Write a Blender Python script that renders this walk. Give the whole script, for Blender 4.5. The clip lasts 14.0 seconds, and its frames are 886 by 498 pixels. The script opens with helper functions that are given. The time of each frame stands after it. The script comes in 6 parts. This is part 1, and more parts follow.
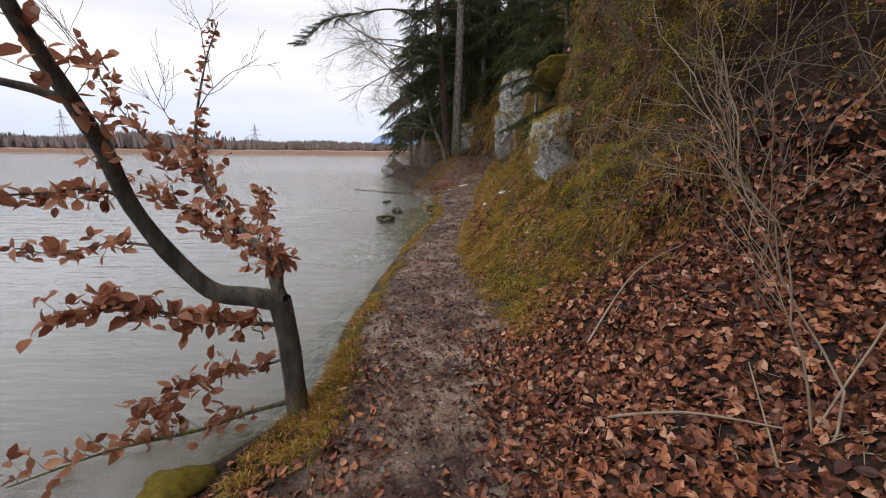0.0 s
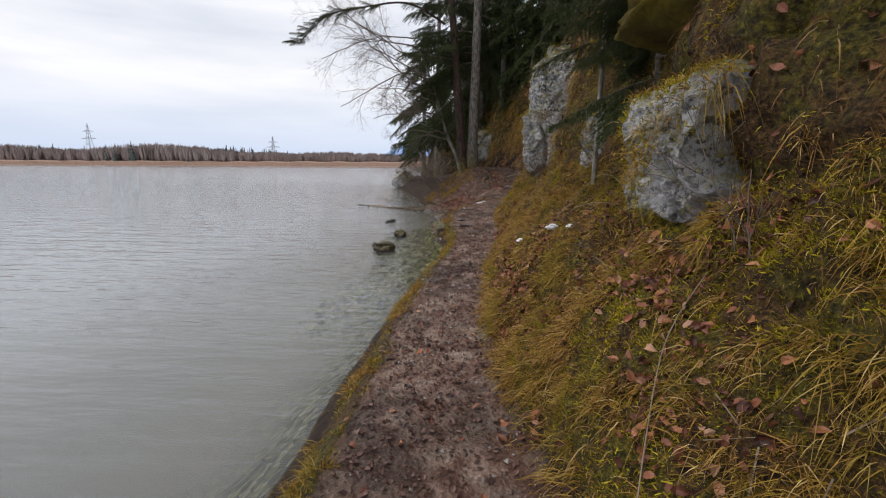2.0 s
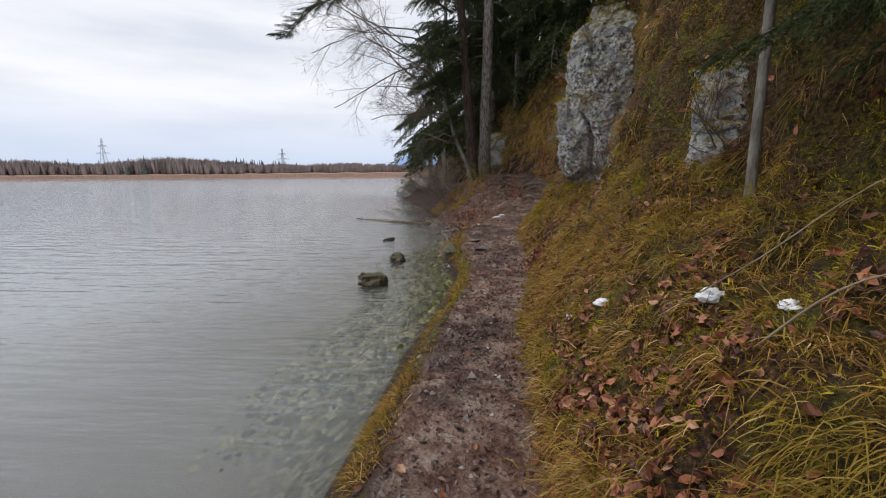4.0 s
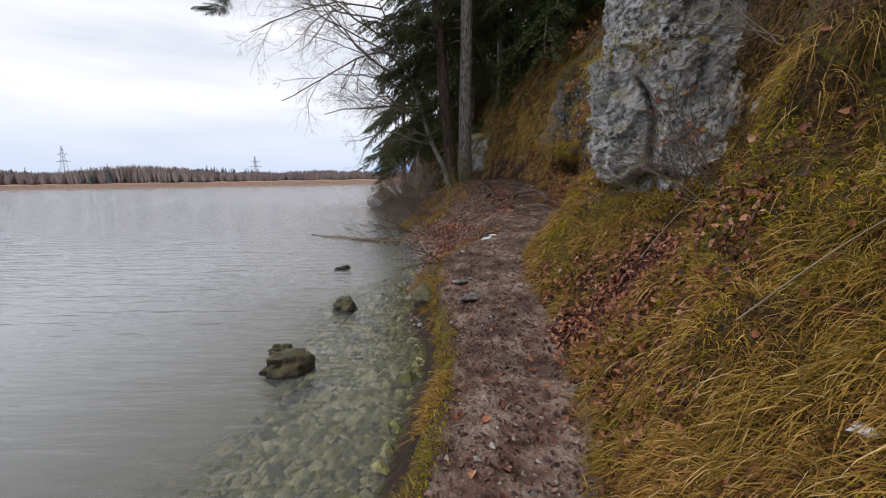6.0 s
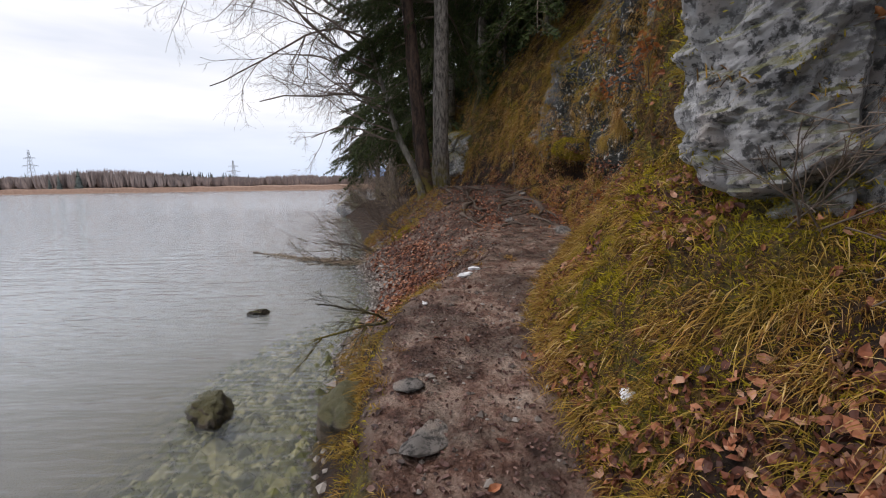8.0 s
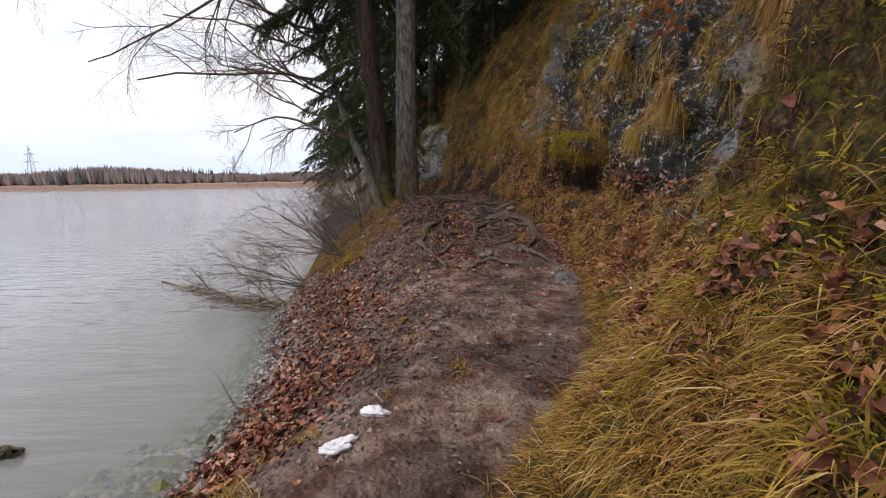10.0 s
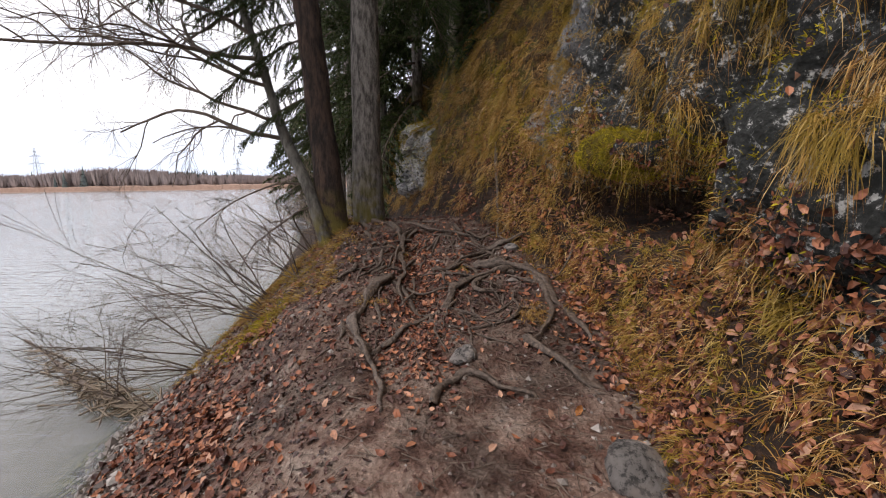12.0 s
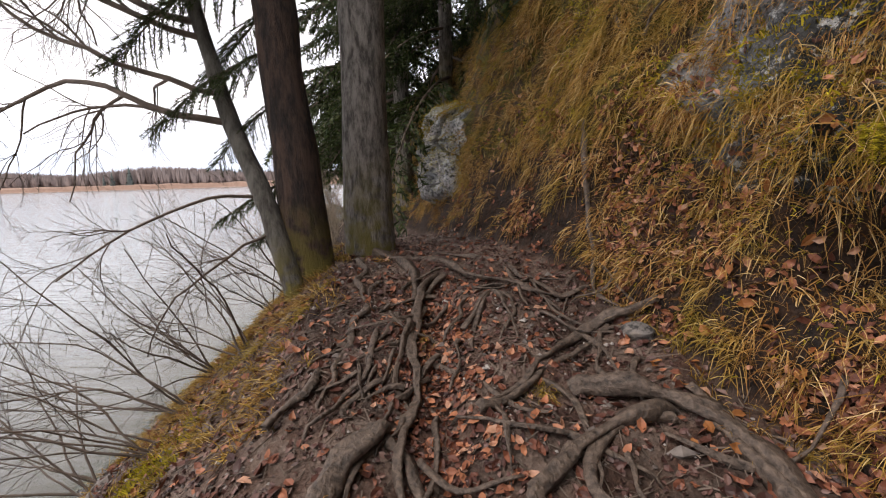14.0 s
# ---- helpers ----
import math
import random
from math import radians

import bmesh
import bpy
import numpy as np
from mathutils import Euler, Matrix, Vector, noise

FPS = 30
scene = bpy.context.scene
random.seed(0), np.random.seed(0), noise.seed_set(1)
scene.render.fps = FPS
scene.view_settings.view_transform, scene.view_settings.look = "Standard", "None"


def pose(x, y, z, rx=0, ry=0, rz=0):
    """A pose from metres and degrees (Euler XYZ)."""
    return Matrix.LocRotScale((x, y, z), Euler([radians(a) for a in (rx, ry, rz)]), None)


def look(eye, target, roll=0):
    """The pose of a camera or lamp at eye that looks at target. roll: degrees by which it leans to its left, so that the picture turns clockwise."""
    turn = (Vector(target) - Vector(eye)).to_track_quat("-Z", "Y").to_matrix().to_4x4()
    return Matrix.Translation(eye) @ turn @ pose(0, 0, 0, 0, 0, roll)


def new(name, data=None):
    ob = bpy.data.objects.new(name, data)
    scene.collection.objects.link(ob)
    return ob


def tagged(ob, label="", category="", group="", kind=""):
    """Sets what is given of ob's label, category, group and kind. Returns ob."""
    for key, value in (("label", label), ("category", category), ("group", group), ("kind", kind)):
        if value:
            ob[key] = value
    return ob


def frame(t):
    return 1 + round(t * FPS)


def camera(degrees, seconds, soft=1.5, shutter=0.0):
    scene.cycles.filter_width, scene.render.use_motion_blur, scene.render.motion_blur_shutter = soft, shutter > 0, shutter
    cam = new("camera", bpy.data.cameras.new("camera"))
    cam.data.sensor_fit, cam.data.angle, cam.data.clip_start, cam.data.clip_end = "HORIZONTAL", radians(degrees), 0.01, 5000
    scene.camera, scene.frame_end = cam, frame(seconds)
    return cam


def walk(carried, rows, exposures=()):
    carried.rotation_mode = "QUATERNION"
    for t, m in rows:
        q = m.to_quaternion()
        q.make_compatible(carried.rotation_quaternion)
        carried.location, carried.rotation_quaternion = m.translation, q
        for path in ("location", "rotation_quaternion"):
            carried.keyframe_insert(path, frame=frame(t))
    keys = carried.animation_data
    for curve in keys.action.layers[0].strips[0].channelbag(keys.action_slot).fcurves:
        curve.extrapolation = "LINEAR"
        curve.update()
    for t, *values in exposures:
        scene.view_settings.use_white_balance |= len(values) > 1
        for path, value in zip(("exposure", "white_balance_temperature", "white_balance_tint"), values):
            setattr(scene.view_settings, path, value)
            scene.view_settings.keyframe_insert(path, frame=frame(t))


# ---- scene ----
cam = camera(91.9, 14.0, 1.1)
PATH = [
    (0, (0.164, 0.815, 1.794), (0.115, 2.768, 1.366), 0.5),
    (0.5, (0.211, 1.462, 1.766), (0.134, 3.416, 1.346), 0.5),
    (1, (0.173, 2.197, 1.728), (0.094, 4.153, 1.32), 0.9),
    (1.5, (0.151, 2.776, 1.79), (0.042, 4.734, 1.396), 0.1),
    (2, (0.117, 3.487, 1.801), (-0.001, 5.447, 1.42), 0.3),
    (2.5, (0.052, 4.158, 1.774), (-0.08, 6.119, 1.402), -0.3),
    (3, (0.051, 4.731, 1.755), (-0.11, 6.692, 1.394), -0.3),
    (3.5, (0.013, 5.285, 1.719), (-0.156, 7.247, 1.371), -0.4),
    (6, (-0.132, 8.774, 1.722), (-0.189, 10.749, 1.412), -0.9),
    (6.5, (-0.083, 9.383, 1.691), (-0.126, 11.36, 1.392), -0.7),
    (7, (-0.021, 10.06, 1.698), (-0.042, 12.039, 1.407), -0.8),
    (7.5, (0.005, 10.662, 1.726), (-0.004, 12.642, 1.441), -1.0),
    (8, (0.118, 11.368, 1.737), (0.141, 13.347, 1.448), -0.9),
    (8.2, (0.149, 11.632, 1.713), (0.188, 13.61, 1.421), -1.0),
    (10.3, (1.069, 14.639, 2.069), (1.077, 16.616, 1.764), -1.0),
    (10.5, (1.143, 14.913, 2.112), (1.149, 16.892, 1.82), -1.2),
    (11, (1.217, 15.63, 2.152), (1.238, 17.609, 1.868), -1.2),
    (11.5, (1.343, 16.237, 2.177), (1.353, 18.217, 1.891), -1.0),
    (12, (1.42, 16.93, 2.27), (1.416, 18.907, 1.971), -0.9),
    (12.5, (1.406, 17.546, 2.364), (1.368, 19.523, 2.062), -1.1),
    (13, (1.404, 18.254, 2.411), (1.321, 20.228, 2.097), -1.3),
    (13.5, (1.354, 18.864, 2.428), (1.23, 20.835, 2.114), -1.6),
    (14, (1.289, 19.487, 2.41), (1.145, 21.455, 2.086), -1.7),
]
walk(cam, [(t, look(eye, target, roll)) for t, eye, target, roll in PATH],
     [(0, 0.22, 6700, 16), (3, 0.02, 6450, 14), (6, 0.12, 6450, 15), (8, 0.18, 6500, 16), (10.5, 0.42, 6600, 17), (12, 0.62, 6650, 18), (14, 0.82, 6800, 18)])

# ---------------------------------------------------------------- sky and light
SUN_ROT, SUN_ELEV = radians(250), radians(62)
world = bpy.data.worlds.new("overcast_sky")
scene.world = world
world.use_nodes = True
wn, wl = world.node_tree.nodes, world.node_tree.links
wn.clear()
w_out, w_bg = wn.new("ShaderNodeOutputWorld"), wn.new("ShaderNodeBackground")
w_sky = wn.new("ShaderNodeTexSky")
w_sky.sky_type, w_sky.sun_disc = "NISHITA", False
w_sky.sun_elevation, w_sky.sun_rotation = SUN_ELEV, SUN_ROT
w_sky.dust_density = 3.0
w_co, w_map = wn.new("ShaderNodeTexCoord"), wn.new("ShaderNodeMapping")
w_map.inputs["Scale"].default_value = (1.2, 1.2, 7.0)
w_noise = wn.new("ShaderNodeTexNoise")
w_noise.inputs["Scale"].default_value, w_noise.inputs["Detail"].default_value = 2.0, 6.0
w_ramp = wn.new("ShaderNodeValToRGB")
w_ramp.color_ramp.elements[0].position, w_ramp.color_ramp.elements[0].color = 0.33, (0.66, 0.71, 0.76, 1)
w_ramp.color_ramp.elements[1].position, w_ramp.color_ramp.elements[1].color = 0.62, (0.86, 0.88, 0.89, 1)
# the cloud sheet is thinner and bluer in a low band over the horizon
w_sep, w_hz = wn.new("ShaderNodeSeparateXYZ"), wn.new("ShaderNodeMapRange")
w_hz.inputs["From Min"].default_value, w_hz.inputs["From Max"].default_value = 0.015, 0.16
w_low = wn.new("ShaderNodeMixRGB")
w_low.inputs["Color1"].default_value = (0.56, 0.67, 0.83, 1)
w_mul = wn.new("ShaderNodeMixRGB")
w_mul.blend_type = "MULTIPLY"
w_mul.inputs["Fac"].default_value, w_mul.inputs["Color2"].default_value = 1.0, (0.10, 0.10, 0.10, 1)
w_mix = wn.new("ShaderNodeMixRGB")
w_mix.inputs["Fac"].default_value = 0.90
wl.new(w_co.outputs["Generated"], w_map.inputs["Vector"])
wl.new(w_map.outputs["Vector"], w_noise.inputs["Vector"])
wl.new(w_noise.outputs["Fac"], w_ramp.inputs["Fac"])
wl.new(w_co.outputs["Generated"], w_sep.inputs["Vector"])
wl.new(w_sep.outputs["Z"], w_hz.inputs["Value"])
wl.new(w_hz.outputs["Result"], w_low.inputs["Fac"])
wl.new(w_ramp.outputs["Color"], w_low.inputs["Color2"])
wl.new(w_sky.outputs["Color"], w_mul.inputs["Color1"])
wl.new(w_mul.outputs["Color"], w_mix.inputs["Color1"])
wl.new(w_low.outputs["Color"], w_mix.inputs["Color2"])
wl.new(w_mix.outputs["Color"], w_bg.inputs["Color"])
w_bg.inputs["Strength"].default_value = 1.15
wl.new(w_bg.outputs["Background"], w_out.inputs["Surface"])

sun = new("sun", bpy.data.lights.new("sun", "SUN"))
sun.data.energy, sun.data.angle, sun.data.color = 1.5, radians(40), (1.0, 0.95, 0.88)
sun.matrix_world = look((-12.0, 3.6, 24.0), (0.0, 8.0, 0.0))

# ---------------------------------------------------------------- materials
def nodes_of(name):
    m = bpy.data.materials.new(name)
    m.use_nodes = True
    t = m.node_tree
    return m, t, t.nodes["Principled BSDF"]


def add_noise(t, scale, detail=5.0, rough=0.55, stretch=None):
    n = t.nodes.new("ShaderNodeTexNoise")
    n.inputs["Scale"].default_value, n.inputs["Detail"].default_value = scale, detail
    n.inputs["Roughness"].default_value = rough
    co = t.nodes.new("ShaderNodeTexCoord")
    if stretch:
        mp = t.nodes.new("ShaderNodeMapping")
        mp.inputs["Scale"].default_value = stretch
        t.links.new(co.outputs["Object"], mp.inputs["Vector"])
        t.links.new(mp.outputs["Vector"], n.inputs["Vector"])
    else:
        t.links.new(co.outputs["Object"], n.inputs["Vector"])
    return n.outputs["Fac"]


def add_voronoi(t, scale, feature="F1", out="Distance"):
    n = t.nodes.new("ShaderNodeTexVoronoi")
    n.feature = feature
    n.inputs["Scale"].default_value = scale
    co = t.nodes.new("ShaderNodeTexCoord")
    t.links.new(co.outputs["Object"], n.inputs["Vector"])
    return n.outputs[out]


def add_ramp(t, fac, stops):
    n = t.nodes.new("ShaderNodeValToRGB")
    e = n.color_ramp.elements
    while len(e) < len(stops):
        e.new(0.5)
    for el, (pos, col) in zip(e, stops):
        el.position, el.color = pos, (*col, 1) if len(col) == 3 else col
    t.links.new(fac, n.inputs["Fac"])
    return n.outputs["Color"]


def grey(v):
    return (v, v, v)


def add_mix(t, fac, a, b, blend="MIX"):
    n = t.nodes.new("ShaderNodeMixRGB")
    n.blend_type = blend
    for sock, v in ((n.inputs["Fac"], fac), (n.inputs["Color1"], a), (n.inputs["Color2"], b)):
        if isinstance(v, (int, float)):
            sock.default_value = v
        elif isinstance(v, tuple):
            sock.default_value = (*v, 1)
        else:
            t.links.new(v, sock)
    return n.outputs["Color"]


def add_math(t, op, a, b=0.0):
    n = t.nodes.new("ShaderNodeMath")
    n.operation = op
    n.use_clamp = True
    for sock, v in zip(n.inputs, (a, b)):
        if isinstance(v, (int, float)):
            sock.default_value = v
        else:
            t.links.new(v, sock)
    return n.outputs["Value"]


def add_bump(t, bsdf, height, strength=0.5, distance=0.02):
    n = t.nodes.new("ShaderNodeBump")
    n.inputs["Strength"].default_value, n.inputs["Distance"].default_value = strength, distance
    t.links.new(height, n.inputs["Height"])
    t.links.new(n.outputs["Normal"], bsdf.inputs["Normal"])


def island_random(t):
    return t.nodes.new("ShaderNodeNewGeometry").outputs["Random Per Island"]


def object_random(t):
    return t.nodes.new("ShaderNodeObjectInfo").outputs["Random"]


def strand_material(name, stops, rough=0.7, sheen=0.15, by_object=False, patch=None, through_light=0.0):
    """Blades, leaves and needles: a colour for each piece, with blotches."""
    m, t, b = nodes_of(name)
    col = add_ramp(t, object_random(t) if by_object else island_random(t), stops)
    blot = add_ramp(t, add_noise(t, 26.0, 4.0), [(0.3, grey(0.62)), (0.7, grey(1.12))])
    col = add_mix(t, 1.0, col, blot, "MULTIPLY")
    if patch:
        big = add_ramp(t, add_noise(t, 2.3, 4.0), [(0.46, grey(0.0)), (0.64, grey(1.0))])
        col = add_mix(t, add_math(t, "MULTIPLY", big, 0.6), col, patch)
    t.links.new(col, b.inputs["Base Color"])
    b.inputs["Roughness"].default_value = rough
    b.inputs["Specular IOR Level"].default_value = sheen
    if through_light:
        tr, mx = t.nodes.new("ShaderNodeBsdfTranslucent"), t.nodes.new("ShaderNodeMixShader")
        mx.inputs["Fac"].default_value = through_light
        t.links.new(col, tr.inputs["Color"])
        t.links.new(b.outputs["BSDF"], mx.inputs[1])
        t.links.new(tr.outputs["BSDF"], mx.inputs[2])
        t.links.new(mx.outputs["Shader"], t.nodes["Material Output"].inputs["Surface"])
    return m


def limestone(t):
    """White-grey limestone with dark lichen, moss films and cracks."""
    base = add_ramp(t, add_noise(t, 2.2, 8.0, 0.62), [(0.30, (0.25, 0.26, 0.28)), (0.5, (0.44, 0.445, 0.46)), (0.70, (0.62, 0.615, 0.61))])
    pink = add_ramp(t, add_noise(t, 4.0, 5.0), [(0.52, grey(0.0)), (0.66, grey(0.45))])
    base = add_mix(t, pink, base, (0.50, 0.42, 0.37))
    dark = add_ramp(t, add_noise(t, 19.0, 9.0, 0.72), [(0.43, grey(0.0)), (0.51, grey(1.0))])
    lichen = add_ramp(t, add_noise(t, 3.4, 7.0, 0.7), [(0.44, grey(1.0)), (0.64, grey(0.35))])
    dark = add_mix(t, lichen, grey(1.0), dark)
    col = add_mix(t, dark, (0.050, 0.052, 0.055), base)
    streak = add_ramp(t, add_noise(t, 2.0, 6.0, 0.6, (1.0, 1.0, 0.35)), [(0.38, grey(0.45)), (0.56, grey(1.0))])
    return add_mix(t, 0.45, col, streak, "MULTIPLY"), dark


def rock_material(name, wet=0.0, tint=(1, 1, 1), moss=0.35):
    m, t, b = nodes_of(name)
    col, dark = limestone(t)
    col = add_mix(t, 1.0, col, tint, "MULTIPLY")
    up = t.nodes.new("ShaderNodeNewGeometry")
    sep = t.nodes.new("ShaderNodeSeparateXYZ")
    t.links.new(up.outputs["Normal"], sep.inputs["Vector"])
    mask = add_math(t, "ADD", sep.outputs["Z"], add_math(t, "MULTIPLY", add_noise(t, 5.0, 6.0), 0.8))
    mask = add_ramp(t, mask, [(0.72, grey(0.0)), (1.0, grey(moss))])
    col = add_mix(t, mask, col, (0.13, 0.13, 0.025))
    t.links.new(col, b.inputs["Base Color"])
    b.inputs["Roughness"].default_value = 0.85 - 0.5 * wet
    h = add_mix(t, 0.25, add_noise(t, 9.0, 12.0, 0.76), add_voronoi(t, 11.0))
    add_bump(t, b, h, 0.9, 0.07)
    return m


def bark_material(name, dark, light, moss_height=0.9, scale=9.0):
    m, t, b = nodes_of(name)
    plates = add_noise(t, scale * 1.35, 9.0, 0.70, (1.0, 1.0, 0.30))
    col = add_ramp(t, plates, [(0.40, dark), (0.56, light), (0.72, tuple(min(1, c * 1.35) for c in light))])
    sep = t.nodes.new("ShaderNodeSeparateXYZ")
    co = t.nodes.new("ShaderNodeTexCoord")
    t.links.new(co.outputs["Object"], sep.inputs["Vector"])
    hi = t.nodes.new("ShaderNodeMapRange")
    hi.inputs["From Min"].default_value, hi.inputs["From Max"].default_value = moss_height, 0.0
    t.links.new(sep.outputs["Z"], hi.inputs["Value"])
    mask = add_math(t, "MULTIPLY", hi.outputs["Result"], add_ramp(t, add_noise(t, 6.0, 6.0), [(0.4, grey(0.0)), (0.55, grey(1.0))]))
    col = add_mix(t, mask, col, (0.19, 0.155, 0.025))
    t.links.new(col, b.inputs["Base Color"])
    b.inputs["Roughness"].default_value = 0.9
    add_bump(t, b, add_noise(t, scale * 1.9, 9.0, 0.74, (1.0, 1.0, 0.28)), 1.0, 0.10)
    return m


def plain_material(name, a, b_col, scale=8.0, rough=0.8, bump=0.3):
    m, t, b = nodes_of(name)
    f = add_noise(t, scale, 7.0, 0.6)
    t.links.new(add_ramp(t, f, [(0.3, a), (0.7, b_col)]), b.inputs["Base Color"])
    b.inputs["Roughness"].default_value = rough
    if bump:
        add_bump(t, b, f, bump, 0.02)
    return m


# ground: mud on the path, leaf mould, moss and rock by the zone it lies in, gravel under water
M_GROUND, gt, gb = nodes_of("ground_soil")
za = gt.nodes.new("ShaderNodeAttribute")
za.attribute_name = "zone"
zs = gt.nodes.new("ShaderNodeSeparateColor")
gt.links.new(za.outputs["Color"], zs.inputs["Color"])
mud = add_ramp(gt, add_noise(gt, 4.2, 11.0, 0.70), [(0.34, (0.050, 0.021, 0.013)), (0.44, (0.15, 0.080, 0.058)), (0.54, (0.27, 0.187, 0.146)), (0.68, (0.38, 0.30, 0.245))])
peb = add_ramp(gt, add_voronoi(gt, 42.0), [(0.12, grey(1.5)), (0.34, grey(0.85))])
mud = add_mix(gt, 0.8, mud, peb, "MULTIPLY")
wet_spot = add_ramp(gt, add_noise(gt, 1.5, 6.0, 0.62), [(0.43, grey(0.46)), (0.54, grey(1.15))])
mud = add_mix(gt, 0.9, mud, wet_spot, "MULTIPLY")
mould = add_ramp(gt, add_noise(gt, 11.0, 8.0, 0.7), [(0.38, (0.012, 0.008, 0.006)), (0.56, (0.040, 0.021, 0.012)), (0.75, (0.095, 0.046, 0.022))])
thatch = add_ramp(gt, add_noise(gt, 38.0, 7.0, 0.75), [(0.40, (0.010, 0.006, 0.003)), (0.50, (0.062, 0.032, 0.010)), (0.60, (0.15, 0.085, 0.024)), (0.72, (0.26, 0.17, 0.065))])
carpet = add_ramp(gt, add_noise(gt, 30.0, 8.0, 0.75), [(0.40, (0.014, 0.011, 0.003)), (0.52, (0.085, 0.072, 0.008)), (0.68, (0.24, 0.195, 0.018))])
mossy = add_mix(gt, add_ramp(gt, add_noise(gt, 3.4, 6.0, 0.62), [(0.46, grey(0.0)), (0.58, grey(1.0))]), thatch, carpet)
rocky, rock_dark = limestone(gt)
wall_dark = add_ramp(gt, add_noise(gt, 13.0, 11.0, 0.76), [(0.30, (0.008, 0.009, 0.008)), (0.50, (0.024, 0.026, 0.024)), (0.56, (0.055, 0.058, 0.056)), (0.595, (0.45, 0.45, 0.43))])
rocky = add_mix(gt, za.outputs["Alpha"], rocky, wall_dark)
patchy = add_noise(gt, 5.5, 7.0, 0.65)
f_moss = add_ramp(gt, add_math(gt, "MULTIPLY", zs.outputs["Blue"], add_math(gt, "ADD", patchy, 0.45)), [(0.36, grey(0.0)), (0.52, grey(1.0))])
f_rock = add_ramp(gt, add_math(gt, "MULTIPLY", zs.outputs["Green"], add_math(gt, "ADD", patchy, 0.42)), [(0.40, grey(0.0)), (0.50, grey(1.0))])
g_col = add_mix(gt, zs.outputs["Red"], mould, mud)
g_col = add_mix(gt, f_moss, g_col, mossy)
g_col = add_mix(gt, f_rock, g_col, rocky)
gp = gt.nodes.new("ShaderNodeNewGeometry")
gz = gt.nodes.new("ShaderNodeSeparateXYZ")
gt.links.new(gp.outputs["Position"], gz.inputs["Vector"])
bed_mask = gt.nodes.new("ShaderNodeMapRange")
bed_mask.inputs["From Min"].default_value, bed_mask.inputs["From Max"].default_value = 0.03, -0.05
gt.links.new(gz.outputs["Z"], bed_mask.inputs["Value"])
silt = gt.nodes.new("ShaderNodeMapRange")
silt.inputs["From Min"].default_value, silt.inputs["From Max"].default_value = -0.20, -0.46
gt.links.new(gz.outputs["Z"], silt.inputs["Value"])
shingle = add_ramp(gt, add_voronoi(gt, 16.0, "F1", "Color"), [(0.2, (0.055, 0.056, 0.018)), (0.5, (0.13, 0.13, 0.045)), (0.85, (0.25, 0.23, 0.11))])
shingle = add_mix(gt, 0.8, shingle, add_ramp(gt, add_voronoi(gt, 16.0, "DISTANCE_TO_EDGE"), [(0.0, grey(0.25)), (0.12, grey(1.0))]), "MULTIPLY")
lakebed = add_mix(gt, silt.outputs["Result"], shingle, (0.21, 0.195, 0.155))
g_col = add_mix(gt, bed_mask.outputs["Result"], g_col, lakebed)
gt.links.new(g_col, gb.inputs["Base Color"])
g_wet = add_ramp(gt, add_noise(gt, 3.3, 5.0), [(0.4, grey(0.36)), (0.6, grey(0.75))])
gt.links.new(add_mix(gt, zs.outputs["Red"], grey(0.9), g_wet), gb.inputs["Roughness"])
gb.inputs["Specular IOR Level"].default_value = 0.35
add_bump(gt, gb, add_mix(gt, 0.35, add_noise(gt, 14.0, 11.0, 0.74), add_voronoi(gt, 34.0)), 1.0, 0.07)

# lake: clear over a pale silt bed, rippled
M_WATER = bpy.data.materials.new("lake_water")
M_WATER.use_nodes = True
lt = M_WATER.node_tree
lt.nodes.clear()
l_out = lt.nodes.new("ShaderNodeOutputMaterial")
l_clear = lt.nodes.new("ShaderNodeBsdfTransparent")
l_clear.inputs["Color"].default_value = (0.93, 0.92, 0.87, 1)
# cloudy water; its pale blue also paints in some of the reflected sky
l_milk_sky = lt.nodes.new("ShaderNodeBsdfDiffuse")
l_milk_sky.inputs["Color"].default_value = (0.62, 0.695, 0.745, 1)
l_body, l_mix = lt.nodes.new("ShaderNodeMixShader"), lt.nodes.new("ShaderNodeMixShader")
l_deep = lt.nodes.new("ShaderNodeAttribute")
l_deep.attribute_name = "murk_sky"
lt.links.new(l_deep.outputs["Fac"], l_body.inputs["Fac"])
l_gloss = lt.nodes.new("ShaderNodeBsdfGlossy")
l_gloss.inputs["Roughness"].default_value = 0.04
l_fres = lt.nodes.new("ShaderNodeFresnel")
l_fres.inputs["IOR"].default_value = 1.33
l_bump = lt.nodes.new("ShaderNodeBump")
l_bump.inputs["Strength"].default_value, l_bump.inputs["Distance"].default_value = 0.6, 0.10
ripple = add_mix(lt, 0.30, add_noise(lt, 1.9, 3.0, 0.5, (0.34, 1.9, 1.0)), add_noise(lt, 7.0, 2.0, 0.5, (0.40, 1.7, 1.0)))
lt.links.new(ripple, l_bump.inputs["Height"])
for nd in (l_gloss, l_fres):
    lt.links.new(l_bump.outputs["Normal"], nd.inputs["Normal"])
lt.links.new(l_clear.outputs["BSDF"], l_body.inputs[1])
lt.links.new(l_milk_sky.outputs["BSDF"], l_body.inputs[2])
lt.links.new(l_fres.outputs["Fac"], l_mix.inputs["Fac"])
lt.links.new(l_body.outputs["Shader"], l_mix.inputs[1])
lt.links.new(l_gloss.outputs["BSDF"], l_mix.inputs[2])
lt.links.new(l_mix.outputs["Shader"], l_out.inputs["Surface"])

